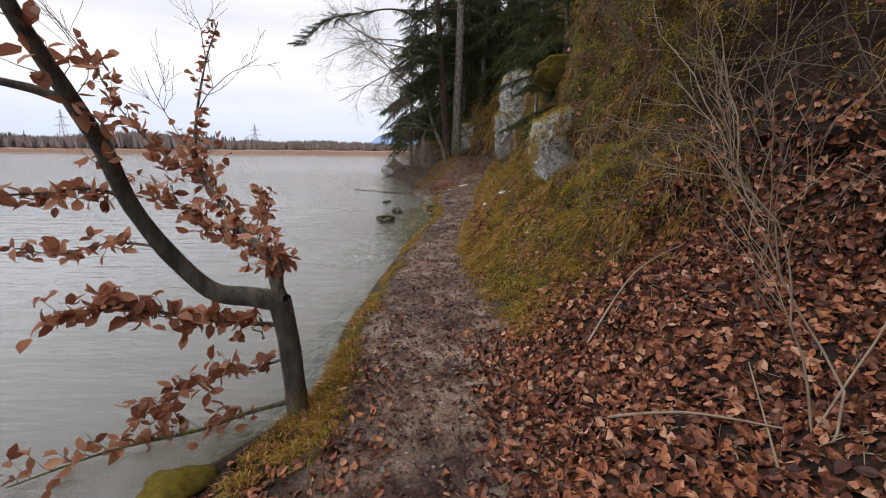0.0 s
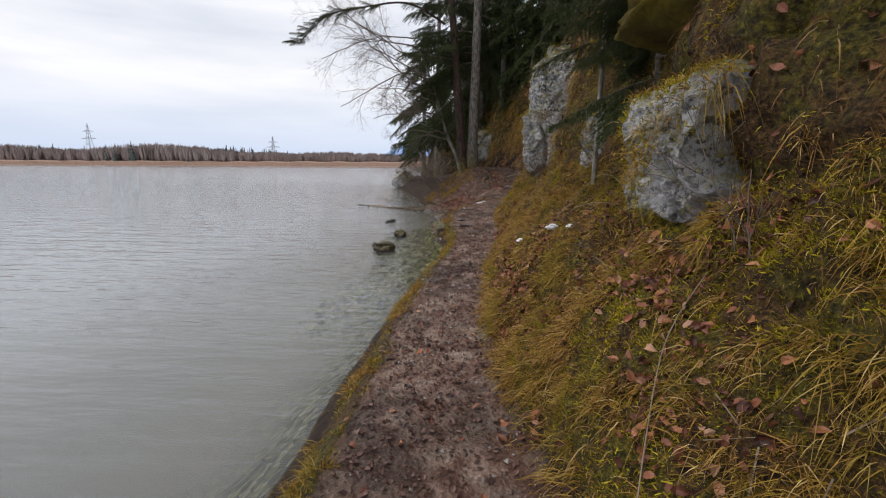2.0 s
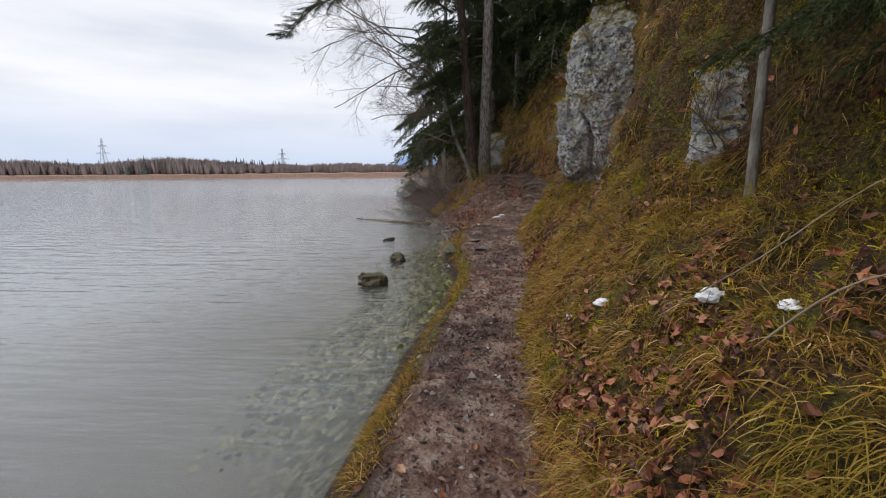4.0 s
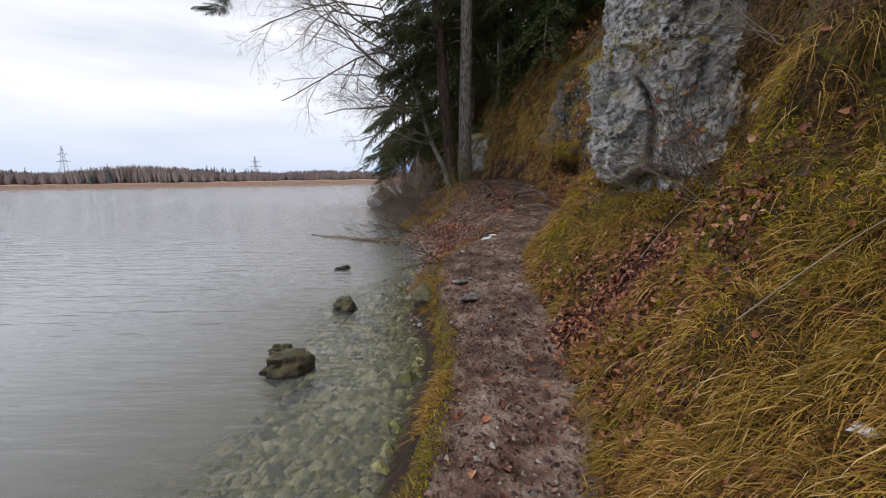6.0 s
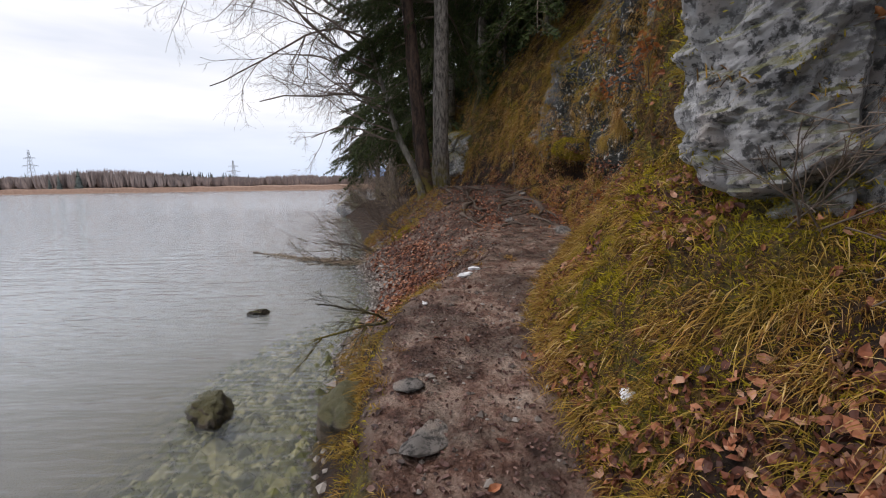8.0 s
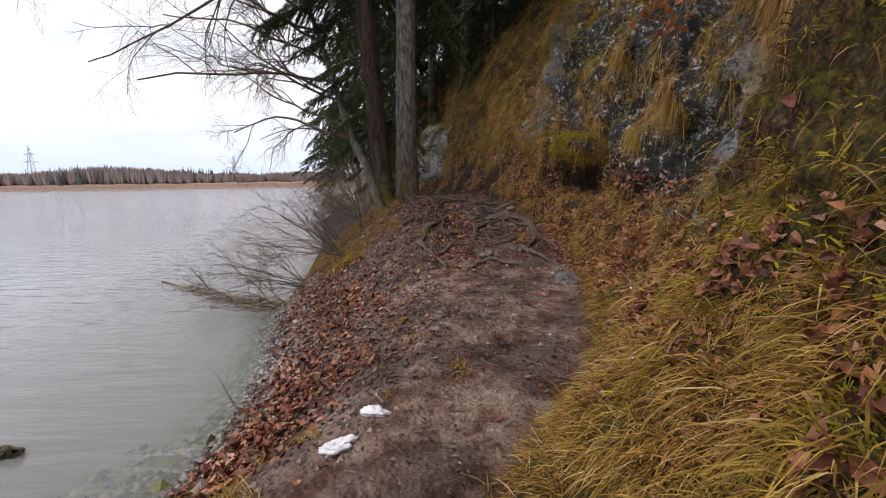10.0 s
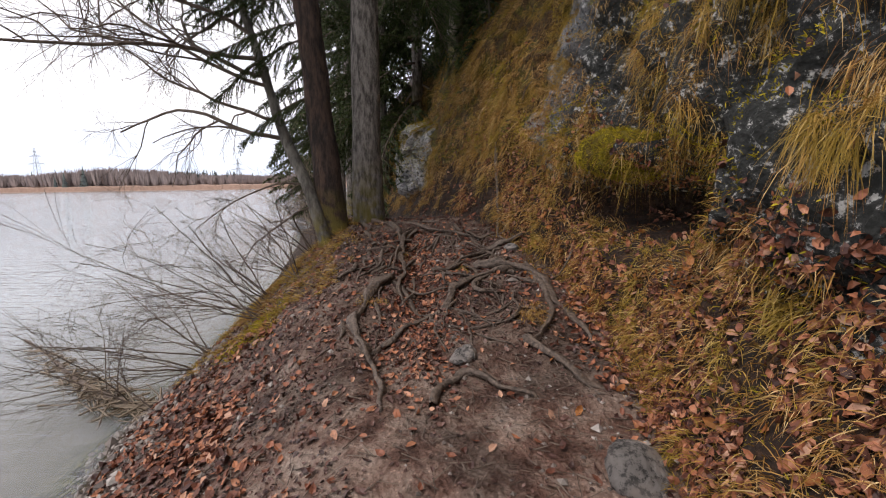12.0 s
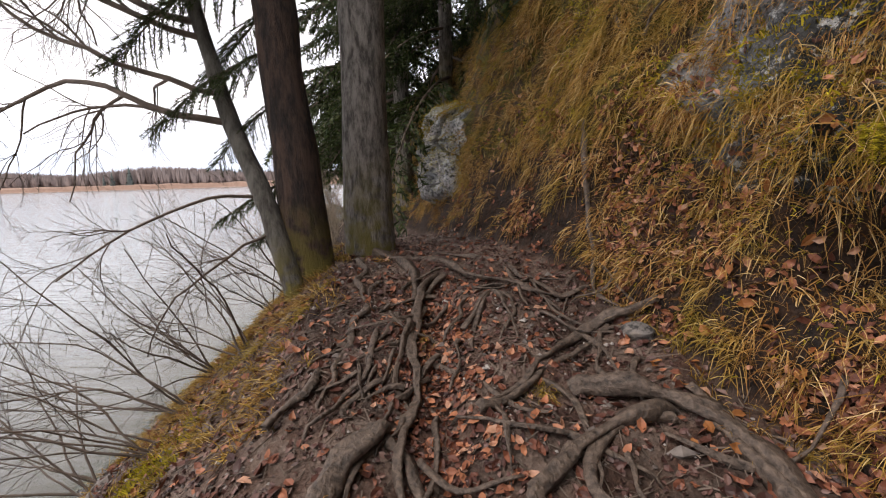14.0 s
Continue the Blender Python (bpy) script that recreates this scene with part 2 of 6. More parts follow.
M_ROCK = rock_material("limestone_rock", moss=0.6)
M_WETROCK = rock_material("wet_lake_rock", wet=0.6, tint=(0.16, 0.12, 0.075), moss=0.35)
M_PATHSTONE = rock_material("trodden_stone", wet=0.2, tint=(0.50, 0.45, 0.40), moss=0.0)
M_SPRUCE = bark_material("spruce_bark", (0.085, 0.074, 0.064), (0.30, 0.268, 0.238), 1.1, 13.0)
M_PINE = bark_material("flaky_bark", (0.020, 0.013, 0.010), (0.085, 0.050, 0.035), 0.7, 8.0)
M_GREYBARK = bark_material("smooth_grey_bark", (0.085, 0.075, 0.062), (0.20, 0.185, 0.155), 0.5, 7.0)
M_PALEBARK = bark_material("pale_young_bark", (0.20, 0.18, 0.15), (0.40, 0.37, 0.32), 0.2, 9.0)
M_BEECHBARK = bark_material("beech_bark", (0.070, 0.058, 0.046), (0.19, 0.165, 0.132), 0.25, 8.0)
M_TWIG = plain_material("bare_twig", (0.07, 0.052, 0.040), (0.17, 0.13, 0.10), 9.0, 0.85)
M_DEADTWIG = plain_material("dry_pale_twig", (0.16, 0.12, 0.085), (0.30, 0.24, 0.17), 9.0, 0.85)
M_LEDGE = strand_material("mossy_ledge", [(0.0, (0.045, 0.034, 0.009)), (1.0, (0.11, 0.085, 0.014))], 0.9, 0.1, patch=(0.03, 0.02, 0.012))
M_ROOT = plain_material("worn_root", (0.014, 0.009, 0.006), (0.155, 0.113, 0.085), 34.0, 0.6, 1.0)
M_NEEDLE = strand_material("spruce_needles", [(0.0, (0.020, 0.036, 0.012)), (0.6, (0.050, 0.076, 0.022)), (1.0, (0.10, 0.125, 0.036))], 0.6)
M_GRASS = strand_material("dry_sedge", [(0.0, (0.060, 0.026, 0.010)), (0.25, (0.22, 0.105, 0.026)), (0.55, (0.47, 0.27, 0.062)), (0.8, (0.38, 0.25, 0.040)), (1.0, (0.72, 0.52, 0.24))], 0.7, 0.2, patch=(0.24, 0.185, 0.018), through_light=0.2)
M_STRAW = strand_material("orange_straw", [(0.0, (0.12, 0.050, 0.014)), (0.35, (0.38, 0.19, 0.050)), (0.7, (0.54, 0.32, 0.10)), (1.0, (0.72, 0.53, 0.27))], 0.7, 0.2, patch=(0.30, 0.23, 0.028), through_light=0.2)
M_THATCH = strand_material("dead_thatch", [(0.0, (0.035, 0.015, 0.007)), (0.4, (0.13, 0.058, 0.022)), (0.8, (0.27, 0.145, 0.055)), (1.0, (0.44, 0.29, 0.15))], 0.8, 0.1, patch=(0.11, 0.070, 0.014))
M_MOSS = strand_material("yellow_green_moss", [(0.0, (0.13, 0.105, 0.010)), (0.5, (0.38, 0.31, 0.020)), (1.0, (0.60, 0.48, 0.04))], 0.8, 0.1, patch=(0.17, 0.148, 0.018), through_light=0.2)
M_LITTER = strand_material("fallen_beech_leaves", [(0.0, (0.035, 0.013, 0.010)), (0.3, (0.11, 0.038, 0.023)), (0.6, (0.22, 0.078, 0.042)), (0.85, (0.38, 0.150, 0.072)), (1.0, (0.46, 0.27, 0.18))], 0.55, 0.35)
M_TROD = strand_material("trodden_leaves", [(0.0, (0.035, 0.016, 0.013)), (0.6, (0.105, 0.048, 0.038)), (1.0, (0.21, 0.125, 0.10))], 0.5, 0.4)
M_BEECHLEAF = strand_material("dry_beech_leaf", [(0.0, (0.20, 0.068, 0.038)), (0.5, (0.40, 0.165, 0.095)), (1.0, (0.60, 0.31, 0.19))], 0.5, 0.35, by_object=True, through_light=0.45)
M_ORANGE = strand_material("orange_beech_leaf", [(0.0, (0.30, 0.10, 0.030)), (1.0, (0.46, 0.20, 0.065))], 0.55, 0.3, through_light=0.35)
M_SNOW = plain_material("old_snow", (0.62, 0.64, 0.67), (0.85, 0.86, 0.88), 30.0, 0.6, 0.5)
M_PEBBLE = strand_material("pebbles", [(0.0, (0.07, 0.055, 0.048)), (0.6, (0.19, 0.16, 0.14)), (1.0, (0.38, 0.35, 0.32))], 0.7, 0.3)
M_REED = plain_material("reed_belt", (0.22, 0.135, 0.10), (0.31, 0.205, 0.15), 0.35, 0.9, 0)
# distant trees: pale greyed tones, the haze over the lake painted in
M_FARWOOD = strand_material("hazy_bare_wood", [(0.0, (0.23, 0.19, 0.185)), (0.6, (0.30, 0.245, 0.225)), (1.0, (0.37, 0.295, 0.27))], 0.95, 0.0)
M_FARFIR = strand_material("hazy_fir_wood", [(0.0, (0.085, 0.10, 0.10)), (1.0, (0.13, 0.145, 0.13))], 0.95, 0.0)
# blue of the distance haze put straight into the ridge's colour
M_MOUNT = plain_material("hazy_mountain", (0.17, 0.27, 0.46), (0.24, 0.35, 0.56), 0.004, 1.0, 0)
M_STEEL = plain_material("galvanised_steel", (0.30, 0.33, 0.36), (0.40, 0.43, 0.46), 2.0, 0.6, 0)


# ---------------------------------------------------------------- geometry helpers
rng = np.random.default_rng(7)


def lattice(ix, iy, iz, seed):
    h = (ix * 374761393 + iy * 668265263 + iz * 2147483647 + seed * 1274126177) & 0xFFFFFFFF
    h = ((h ^ (h >> 13)) * 1274126177) & 0xFFFFFFFF
    h = ((h ^ (h >> 16)) * 2246822519) & 0xFFFFFFFF
    return ((h ^ (h >> 15)) & 0xFFFF) / 32767.5 - 1.0


def vnoise(p, scale, seed=0):
    """Smooth value noise in -1..1 at the points p (n, 3)."""
    q = np.asarray(p) * scale + 1000.0
    i = np.floor(q).astype(np.int64)
    f = q - i
    f = f * f * (3 - 2 * f)
    out = 0
    for dx in (0, 1):
        for dy in (0, 1):
            for dz in (0, 1):
                w = (f[:, 0] if dx else 1 - f[:, 0]) * (f[:, 1] if dy else 1 - f[:, 1]) * (f[:, 2] if dz else 1 - f[:, 2])
                out = out + w * lattice(i[:, 0] + dx, i[:, 1] + dy, i[:, 2] + dz, seed)
    return out


def fbm(p, scale, octaves=4, seed=0, ridged=False):
    out, amp = 0, 1.0
    for k in range(octaves):
        n = vnoise(p, scale * 2 ** k, seed + k)
        out = out + amp * ((1 - 2 * np.abs(n)) if ridged else n)
        amp *= 0.5
    return out / 1.9


def blocks(p, scale, seed):
    """Broken rock: for each point its block's tilted face, and how near a joint is (0 at the joint)."""
    q = np.asarray(p) * scale + 500.0 + 0.25 * np.stack([vnoise(p, scale * 1.7, seed + k) for k in (31, 32, 33)], -1)
    i = np.floor(q).astype(np.int64)
    best, second, face = np.full(len(q), 9.0), np.full(len(q), 9.0), np.zeros(len(q))
    for dx in (-1, 0, 1):
        for dy in (-1, 0, 1):
            for dz in (-1, 0, 1):
                c = i + np.array([dx, dy, dz])
                h = [lattice(c[:, 0], c[:, 1], c[:, 2], seed + k) for k in range(7)]
                off = q - (c + 0.5 + 0.42 * np.stack(h[:3], -1))
                d = np.linalg.norm(off, axis=1)
                f = 0.6 * h[3] + 0.55 * (off[:, 0] * h[4] + off[:, 1] * h[5] + off[:, 2] * h[6])
                near = d < best
                second = np.where(near, best, np.minimum(second, d))
                face = np.where(near, f, face)
                best = np.where(near, d, best)
    return face, second - best


class Geo:
    """Collects vertices and faces of many pieces for one mesh."""

    def __init__(self):
        self.v, self.f, self.n = [], [], 0

    def add(self, verts, faces):
        self.v.append(np.asarray(verts, float))
        self.f.append(np.asarray(faces) + self.n)
        self.n += len(verts)

    def mesh(self, name, mat, smooth=True):
        me = bpy.data.meshes.new(name)
        if not self.n:
            return me
        v = np.concatenate(self.v)
        me.vertices.add(len(v))
        me.vertices.foreach_set("co", v.astype(np.float32).ravel())
        counts = np.concatenate([np.full(len(f), f.shape[1]) for f in self.f])
        loops = np.concatenate([f.ravel() for f in self.f])
        me.loops.add(len(loops))
        me.loops.foreach_set("vertex_index", loops.astype(np.int32))
        me.polygons.add(len(counts))
        starts = np.concatenate([[0], np.cumsum(counts)[:-1]])
        me.polygons.foreach_set("loop_start", starts.astype(np.int32))
        me.polygons.foreach_set("loop_total", counts.astype(np.int32))
        me.polygons.foreach_set("use_smooth", np.full(len(counts), smooth))
        me.update(calc_edges=True)
        me.validate()
        if mat:
            me.materials.append(mat)
        return me


def part(name, geo, mat, parent=None, label="", smooth=True):
    ob = new(name, geo if isinstance(geo, bpy.types.Mesh) else geo.mesh(name, mat, smooth))
    ob.parent = parent
    return tagged(ob, label)


def thing(name, base, label, category, group="", kind=""):
    ob = new(name)
    ob.empty_display_size = 0.1
    ob.location = base
    return tagged(ob, label, category, group, kind)


def tube(points, radii, sides=6, bumpy=0.0):
    p = np.asarray(points, float)
    r = np.broadcast_to(np.asarray(radii, float), (len(p),))
    tang = np.gradient(p, axis=0)
    tang /= np.linalg.norm(tang, axis=1)[:, None] + 1e-9
    ref = np.array([0.0, 0.0, 1.0]) if abs(tang[0][2]) < 0.8 else np.array([0.0, 1.0, 0.0])
    a = np.cross(tang, ref)
    a /= np.linalg.norm(a, axis=1)[:, None] + 1e-9
    b = np.cross(tang, a)
    ang = np.arange(sides) * 2 * math.pi / sides
    ring = a[:, None, :] * np.cos(ang)[None, :, None] + b[:, None, :] * np.sin(ang)[None, :, None]
    if bumpy:
        w = 1 + bumpy * vnoise((p[:, None, :] + ring * 0.2).reshape(-1, 3), 5.0, 3).reshape(len(p), sides)
        ring = ring * w[:, :, None]
    v = (p[:, None, :] + ring * r[:, None, None]).reshape(-1, 3)
    i = np.arange(len(p) - 1)[:, None] * sides
    j, k = np.arange(sides)[None, :], (np.arange(sides)[None, :] + 1) % sides
    f = np.stack([i + j, i + k, i + sides + k, i + sides + j], -1).reshape(-1, 4)
    return v, f


def spline(points, n):
    """A smooth line through a few points."""
    p = np.asarray(points, float)
    s = np.linspace(0, len(p) - 1, n)
    i = np.clip(np.floor(s).astype(int), 0, len(p) - 2)
    u = (s - i)[:, None]
    g = lambda k: p[np.clip(k, 0, len(p) - 1)]
    a, b, c, d = g(i - 1), g(i), g(i + 1), g(i + 2)
    return 0.5 * (2 * b + (c - a) * u + (2 * a - 5 * b + 4 * c - d) * u ** 2 + (3 * b - a - 3 * c + d) * u ** 3)


def unit(v):
    v = np.asarray(v, float)
    return v / (np.linalg.norm(v, axis=-1, keepdims=True) + 1e-9)


def blades(base, way, length, width, droop, r):
    """Grass blades: three joints, bending under their weight."""
    n = len(base)
    s = np.array([0.0, 0.35, 0.7, 1.0])
    c = base[:, None, :] + way[:, None, :] * (length[:, None] * s)[:, :, None]
    c[:, :, 2] -= (droop * length)[:, None] * s ** 2
    side = unit(np.cross(way, r.normal(size=(n, 3)))) * (width / 2)[:, None]
    v = np.empty((n, 7, 3))
    for k, w in enumerate((0.8, 1.0, 0.65)):
        v[:, 2 * k], v[:, 2 * k + 1] = c[:, k] - side * w, c[:, k] + side * w
    v[:, 6] = c[:, 3]
    o = (np.arange(n) * 7)[:, None]
    quads = np.concatenate([o + np.array([[0, 1, 3, 2]]), o + np.array([[2, 3, 5, 4]])])
    tris = o + np.array([[4, 5, 6]])
    return v.reshape(-1, 3), quads, tris


# a leaf: two halves folded along the midrib, pointed, curling
LEAF_U = np.array([0.0, 0.3, 0.3, 0.3, 0.68, 0.68, 0.68, 1.0])
LEAF_V = np.array([0.0, -0.26, 0.0, 0.26, -0.24, 0.0, 0.24, 0.0])
LEAF_F = np.array([[0, 2, 1], [0, 3, 2], [1, 2, 4], [2, 5, 4], [2, 3, 5], [3, 6, 5], [4, 5, 7], [5, 6, 7]])


def leaves(pos, normal, size, curl, r):
    n = len(pos)
    nz = unit(normal)
    ux = unit(np.cross(nz, r.normal(size=(n, 3))))
    uy = np.cross(nz, ux)
    fold = r.uniform(0.15, 0.6, n)
    u = LEAF_U[None] - 0.5
    h = curl[:, None] * (2 * u) ** 2 * 0.35 + fold[:, None] * np.abs(LEAF_V)[None] + r.normal(0, 0.035, (n, 8))
    v = pos[:, None] + size[:, None, None] * (ux[:, None] * u[:, :, None] + uy[:, None] * LEAF_V[None, :, None] + nz[:, None] * h[:, :, None])
    f = (np.arange(n) * 8)[:, None, None] + LEAF_F[None]
    return v.reshape(-1, 3), f.reshape(-1, 3)


def rock_geo(size, seed, detail=4, rough=0.28, cuts=5):
    """A weathered boulder: a ball cut by planes, then roughened."""
    bm = bmesh.new()
    bmesh.ops.create_icosphere(bm, subdivisions=detail, radius=1.0)
    v = np.array([x.co for x in bm.verts])
    f = np.array([[x.index for x in q.verts] for q in bm.faces])
    bm.free()
    r = np.random.default_rng(seed)
    for _ in range(cuts):
        d = unit(r.normal(size=3))
        over = np.maximum(v @ d - r.uniform(0.5, 0.8), 0)
        v = v - over[:, None] * d * 0.85
    n = unit(v)
    v = v + n * (rough * fbm(v, 1.3, 4, seed) + rough * 0.5 * fbm(v, 3.0, 3, seed + 9, True) - 0.05)[:, None]
    g = Geo()
    g.add(v * np.asarray(size), f)
    return g


def grow(geo, start, way, length, radius, depth, r, droop=0.0, spread=0.7, kids=4, tips=None, sides=5, wander=0.18):
    """A branch that wanders, thins and forks."""
    steps = max(4, int(5 + depth * 2))
    pts, d = [np.asarray(start, float)], unit(way)
    for _ in range(steps):
        d = unit(d + r.normal(0, wander, 3) + np.array([0, 0, -droop]))
        pts.append(pts[-1] + d * length / steps)
    pts = np.array(pts)
    rad = np.linspace(radius, max(radius * 0.35, 0.0018), len(pts))
    geo.add(*tube(pts, rad, sides if depth > 1 else max(3, sides - 2)))
    if tips is not None and depth <= 1:
        tips.extend((p, d) for p in pts[1:])
    if depth > 0:
        for k in range(kids):
            s = r.uniform(0.22, 1.0)
            i = min(int(s * steps), steps - 1)
            base_d = unit(pts[i + 1] - pts[i])
            side = unit(np.cross(base_d, r.normal(size=3)))
            grow(geo, pts[i], unit(base_d + side * spread * r.uniform(0.6, 1.3)), length * r.uniform(0.38, 0.62) * (1.15 - 0.4 * s), rad[i] * 0.6, depth - 1, r, droop, spread, kids, tips, sides, wander)
    return pts

# ---------------------------------------------------------------- ground
def line(*pairs):
    """A smoothed curve through (y, value) pairs."""
    ys, vs = zip(*pairs)
    fine = np.arange(-12.0, 62.0, 0.05)
    k = np.exp(-0.5 * (np.arange(-16, 17) / 6.0) ** 2)
    v = np.interp(fine, ys, vs)
    v = np.convolve(np.pad(v, 16, mode="edge"), k / k.sum(), "valid")
    return lambda y: np.interp(y, fine, v)


WATERLINE = line((-6, -1.6), (0, -1.6), (3, -1.35), (3.5, -0.84), (4.2, -0.82), (4.9, -1.0), (5.75, -0.95), (7.7, -0.88), (8.5, -0.80), (10.1, -0.71), (11.1, -0.50), (13, -0.39), (13.7, -0.66), (15, -0.75), (15.6, -0.95), (17.6, -0.85), (19.1, -1.14), (20.6, -1.63), (22, -1.8), (24, -2.1), (28, -2.9), (34, -4.4), (39, -5.9), (42, -6.0), (46, 2), (60, 30))
LEFT = line((-6, -0.6), (0, -0.65), (3, -0.53), (4.15, -0.74), (6.3, -0.63), (8.2, -0.61), (9.4, -0.46), (10.6, -0.32), (12.2, -0.16), (14.2, -0.36), (15.2, -0.28), (16, 0.1), (17, 0.86), (18.2, 1.0), (20.2, 0.55), (21.5, 0.28), (22.5, 0.10), (25, -0.4), (28, -0.9), (34, -2.9), (40, -4.8), (46, 4), (60, 34))
RIGHT = line((-6, 0.8), (0, 0.75), (3, 0.68), (4.7, 0.66), (5.3, 0.50), (6.5, 0.34), (8, 0.31), (10, 0.40), (10.7, 0.57), (12, 0.74), (14.5, 0.81), (15.8, 1.12), (16.8, 1.98), (18.6, 2.46), (20.2, 2.80), (21.4, 2.50), (22.1, 2.30), (23.5, 1.75), (25, 1.0), (28, 0.1), (34, -2.0), (40, -4.0), (46, 5), (60, 35))
LEVEL = line((-6, 0.35), (0, 0.32), (3, 0.28), (7, 0.27), (10, 0.30), (13.4, 0.46), (15, 0.66), (17, 0.82), (19, 0.93), (20, 1.02), (21.5, 1.40), (23.5, 1.74), (25, 1.66), (28, 1.3), (40, 0.9), (60, 0.9))
BANK_X = line((-6, 2.8), (0, 2.8), (3, 2.5), (4.1, 2.0), (4.9, 1.05), (5.7, 0.90), (6.3, 1.0), (7.2, 0.84), (9, 0.78), (10.2, 1.0), (11.3, 1.2), (12.2, 1.60), (12.75, 1.28), (13.5, 1.22), (14.2, 1.28), (15, 1.45), (16.5, 2.25), (18, 2.78), (19.8, 2.96), (21.2, 2.76), (22, 2.46), (23.5, 1.95), (25, 1.35), (28, 0.5), (34, -1.5), (40, -3.5), (46, 6), (60, 36))
BANK_Z = line((-6, 1.1), (3, 1.08), (4.2, 1.2), (5.0, 1.02), (7.2, 1.10), (9, 0.98), (10.2, 1.08), (11.3, 1.25), (12.2, 1.0), (12.75, 1.36), (13.5, 1.50), (14.2, 1.42), (15, 1.32), (16.5, 1.50), (18, 1.38), (19.8, 1.70), (21.2, 1.90), (22, 2.15), (25, 2.35), (28, 2.2), (60, 2.0))
CLIFF_X = line((-6, 3.4), (0, 3.2), (3, 2.85), (4.2, 2.1), (5.2, 1.62), (5.8, 1.48), (6.3, 1.40), (7.2, 1.62), (8.0, 1.78), (9, 1.84), (10.2, 1.66), (11.2, 1.58), (12.4, 2.25), (13.6, 1.8), (15, 1.95), (16.5, 2.65), (18, 2.98), (19.8, 3.05), (21.2, 3.08), (22, 2.72), (23.5, 2.16), (25, 1.6), (28, 0.8), (34, -1.1), (40, -3.1), (46, 7), (60, 37))
CLIFF_Z = line((-6, 2.6), (3, 2.25), (5.2, 1.82), (5.7, 1.72), (6.3, 1.42), (7.0, 1.62), (9, 1.70), (11.2, 1.95), (12.4, 1.55), (13.6, 1.85), (16.5, 2.0), (18, 1.95), (19.8, 2.4), (22, 3.1), (25, 3.0), (60, 3.0))
UPPER_X = line((-6, 4.2), (0, 3.8), (3, 3.3), (4.2, 2.4), (5.2, 1.80), (6.3, 1.66), (7.2, 2.15), (8.0, 2.35), (9, 2.4), (11.2, 2.05), (12.4, 2.45), (13.6, 2.2), (15, 2.4), (16.5, 2.9), (18, 3.1), (19.8, 3.5), (21.2, 3.55), (22, 3.2), (23.5, 2.75), (25, 2.2), (28, 1.4), (34, -0.5), (40, -2.5), (46, 8), (60, 38))

ys = np.concatenate([np.linspace(-10, -1, 24, endpoint=False), np.arange(-1, 25.5, 0.055), np.linspace(25.5, 60, 120)])
wx, lx, rx, lv = WATERLINE(ys), LEFT(ys), RIGHT(ys), LEVEL(ys)
bx, bz, cx, cz, ux = BANK_X(ys), BANK_Z(ys), CLIFF_X(ys), CLIFF_Z(ys), UPPER_X(ys)
one = np.ones_like(ys)
steep = 1 - np.clip(np.minimum((ys - 8.0) / 2.0, (18.0 - ys) / 2.0), 0, 1)
KNOTS = [
    (wx - 60, -2.2 * one), (wx - 14, -1.7 * one), (wx - 5, -1.0 * one), (wx - 1.8, -0.38 - 0.25 * steep), (wx - 0.6, -0.15 - 0.22 * steep),
    (wx, 0 * one), (lx, lv - 0.03), (rx, lv), (bx, bz), (cx, cz), (ux, 4.8 * one), (ux + 2.6, 8.0 * one), (ux + 9, 13.0 * one), (ux + 70, 22.0 * one)]
COUNTS = [4, 6, 10, 12, 12, 16, 34, 36, 30, 40, 16, 10, 5]
SEG = {}
gx, gzz, col0 = [], [], 0
for k, n in enumerate(COUNTS):
    s = np.arange(n) / n
    gx.append(KNOTS[k][0][:, None] * (1 - s) + KNOTS[k + 1][0][:, None] * s)
    gzz.append(KNOTS[k][1][:, None] * (1 - s) + KNOTS[k + 1][1][:, None] * s)
    SEG[k] = (col0, col0 + n)
    col0 += n
gx = np.concatenate(gx + [KNOTS[-1][0][:, None]], 1)
gzz = np.concatenate(gzz + [KNOTS[-1][1][:, None]], 1)
for _ in range(4):
    for a in (gx, gzz):
        a[:, 26:-3] = 0.25 * a[:, 25:-4] + 0.5 * a[:, 26:-3] + 0.25 * a[:, 27:-2]
G = np.stack([gx, np.repeat(ys[:, None], gx.shape[1], 1), gzz], -1)
NR, NC = G.shape[:2]
vcol = np.arange(NC)[None, :] * np.ones((NR, 1))
yy = G[:, :, 1]


def bump_fn(x, a, b, c, d):
    """0 below a, 1 from b to c, 0 above d."""
    return np.clip(np.minimum((x - a) / (b - a), (d - x) / (d - c)), 0, 1)


def col(k, s=0.0):
    return SEG[k][0] + s * (SEG[k][1] - SEG[k][0])


def grid_normals(g):
    n = np.cross(np.gradient(g, axis=0), np.gradient(g, axis=1))
    n = unit(n)
    return n * np.where(n[..., 2:3].mean() < 0, -1, 1)


on_path = bump_fn(vcol, col(6, -0.1), col(6, 0.12), col(6, 0.9), col(7, 0.12))
dirt_slope = bump_fn(vcol, col(5, 0.0), col(5, 0.15), col(6, 0.9), col(7, 0.1)) * bump_fn(yy, 14.8, 16.2, 23.5, 25)
on_bank = bump_fn(vcol, col(7, 0.0), col(7, 0.25), col(8, 0.2), col(8, 0.9))
on_cliff = bump_fn(vcol, col(8, 0.0), col(8, 0.6), col(10, 0.0), col(11, 0.2))
under = bump_fn(vcol, -2, -1, col(4, 0.8), col(5, 0.2))
flat = G.reshape(-1, 3)
nrm = grid_normals(G).reshape(-1, 3)
w = lambda a: a.reshape(-1)
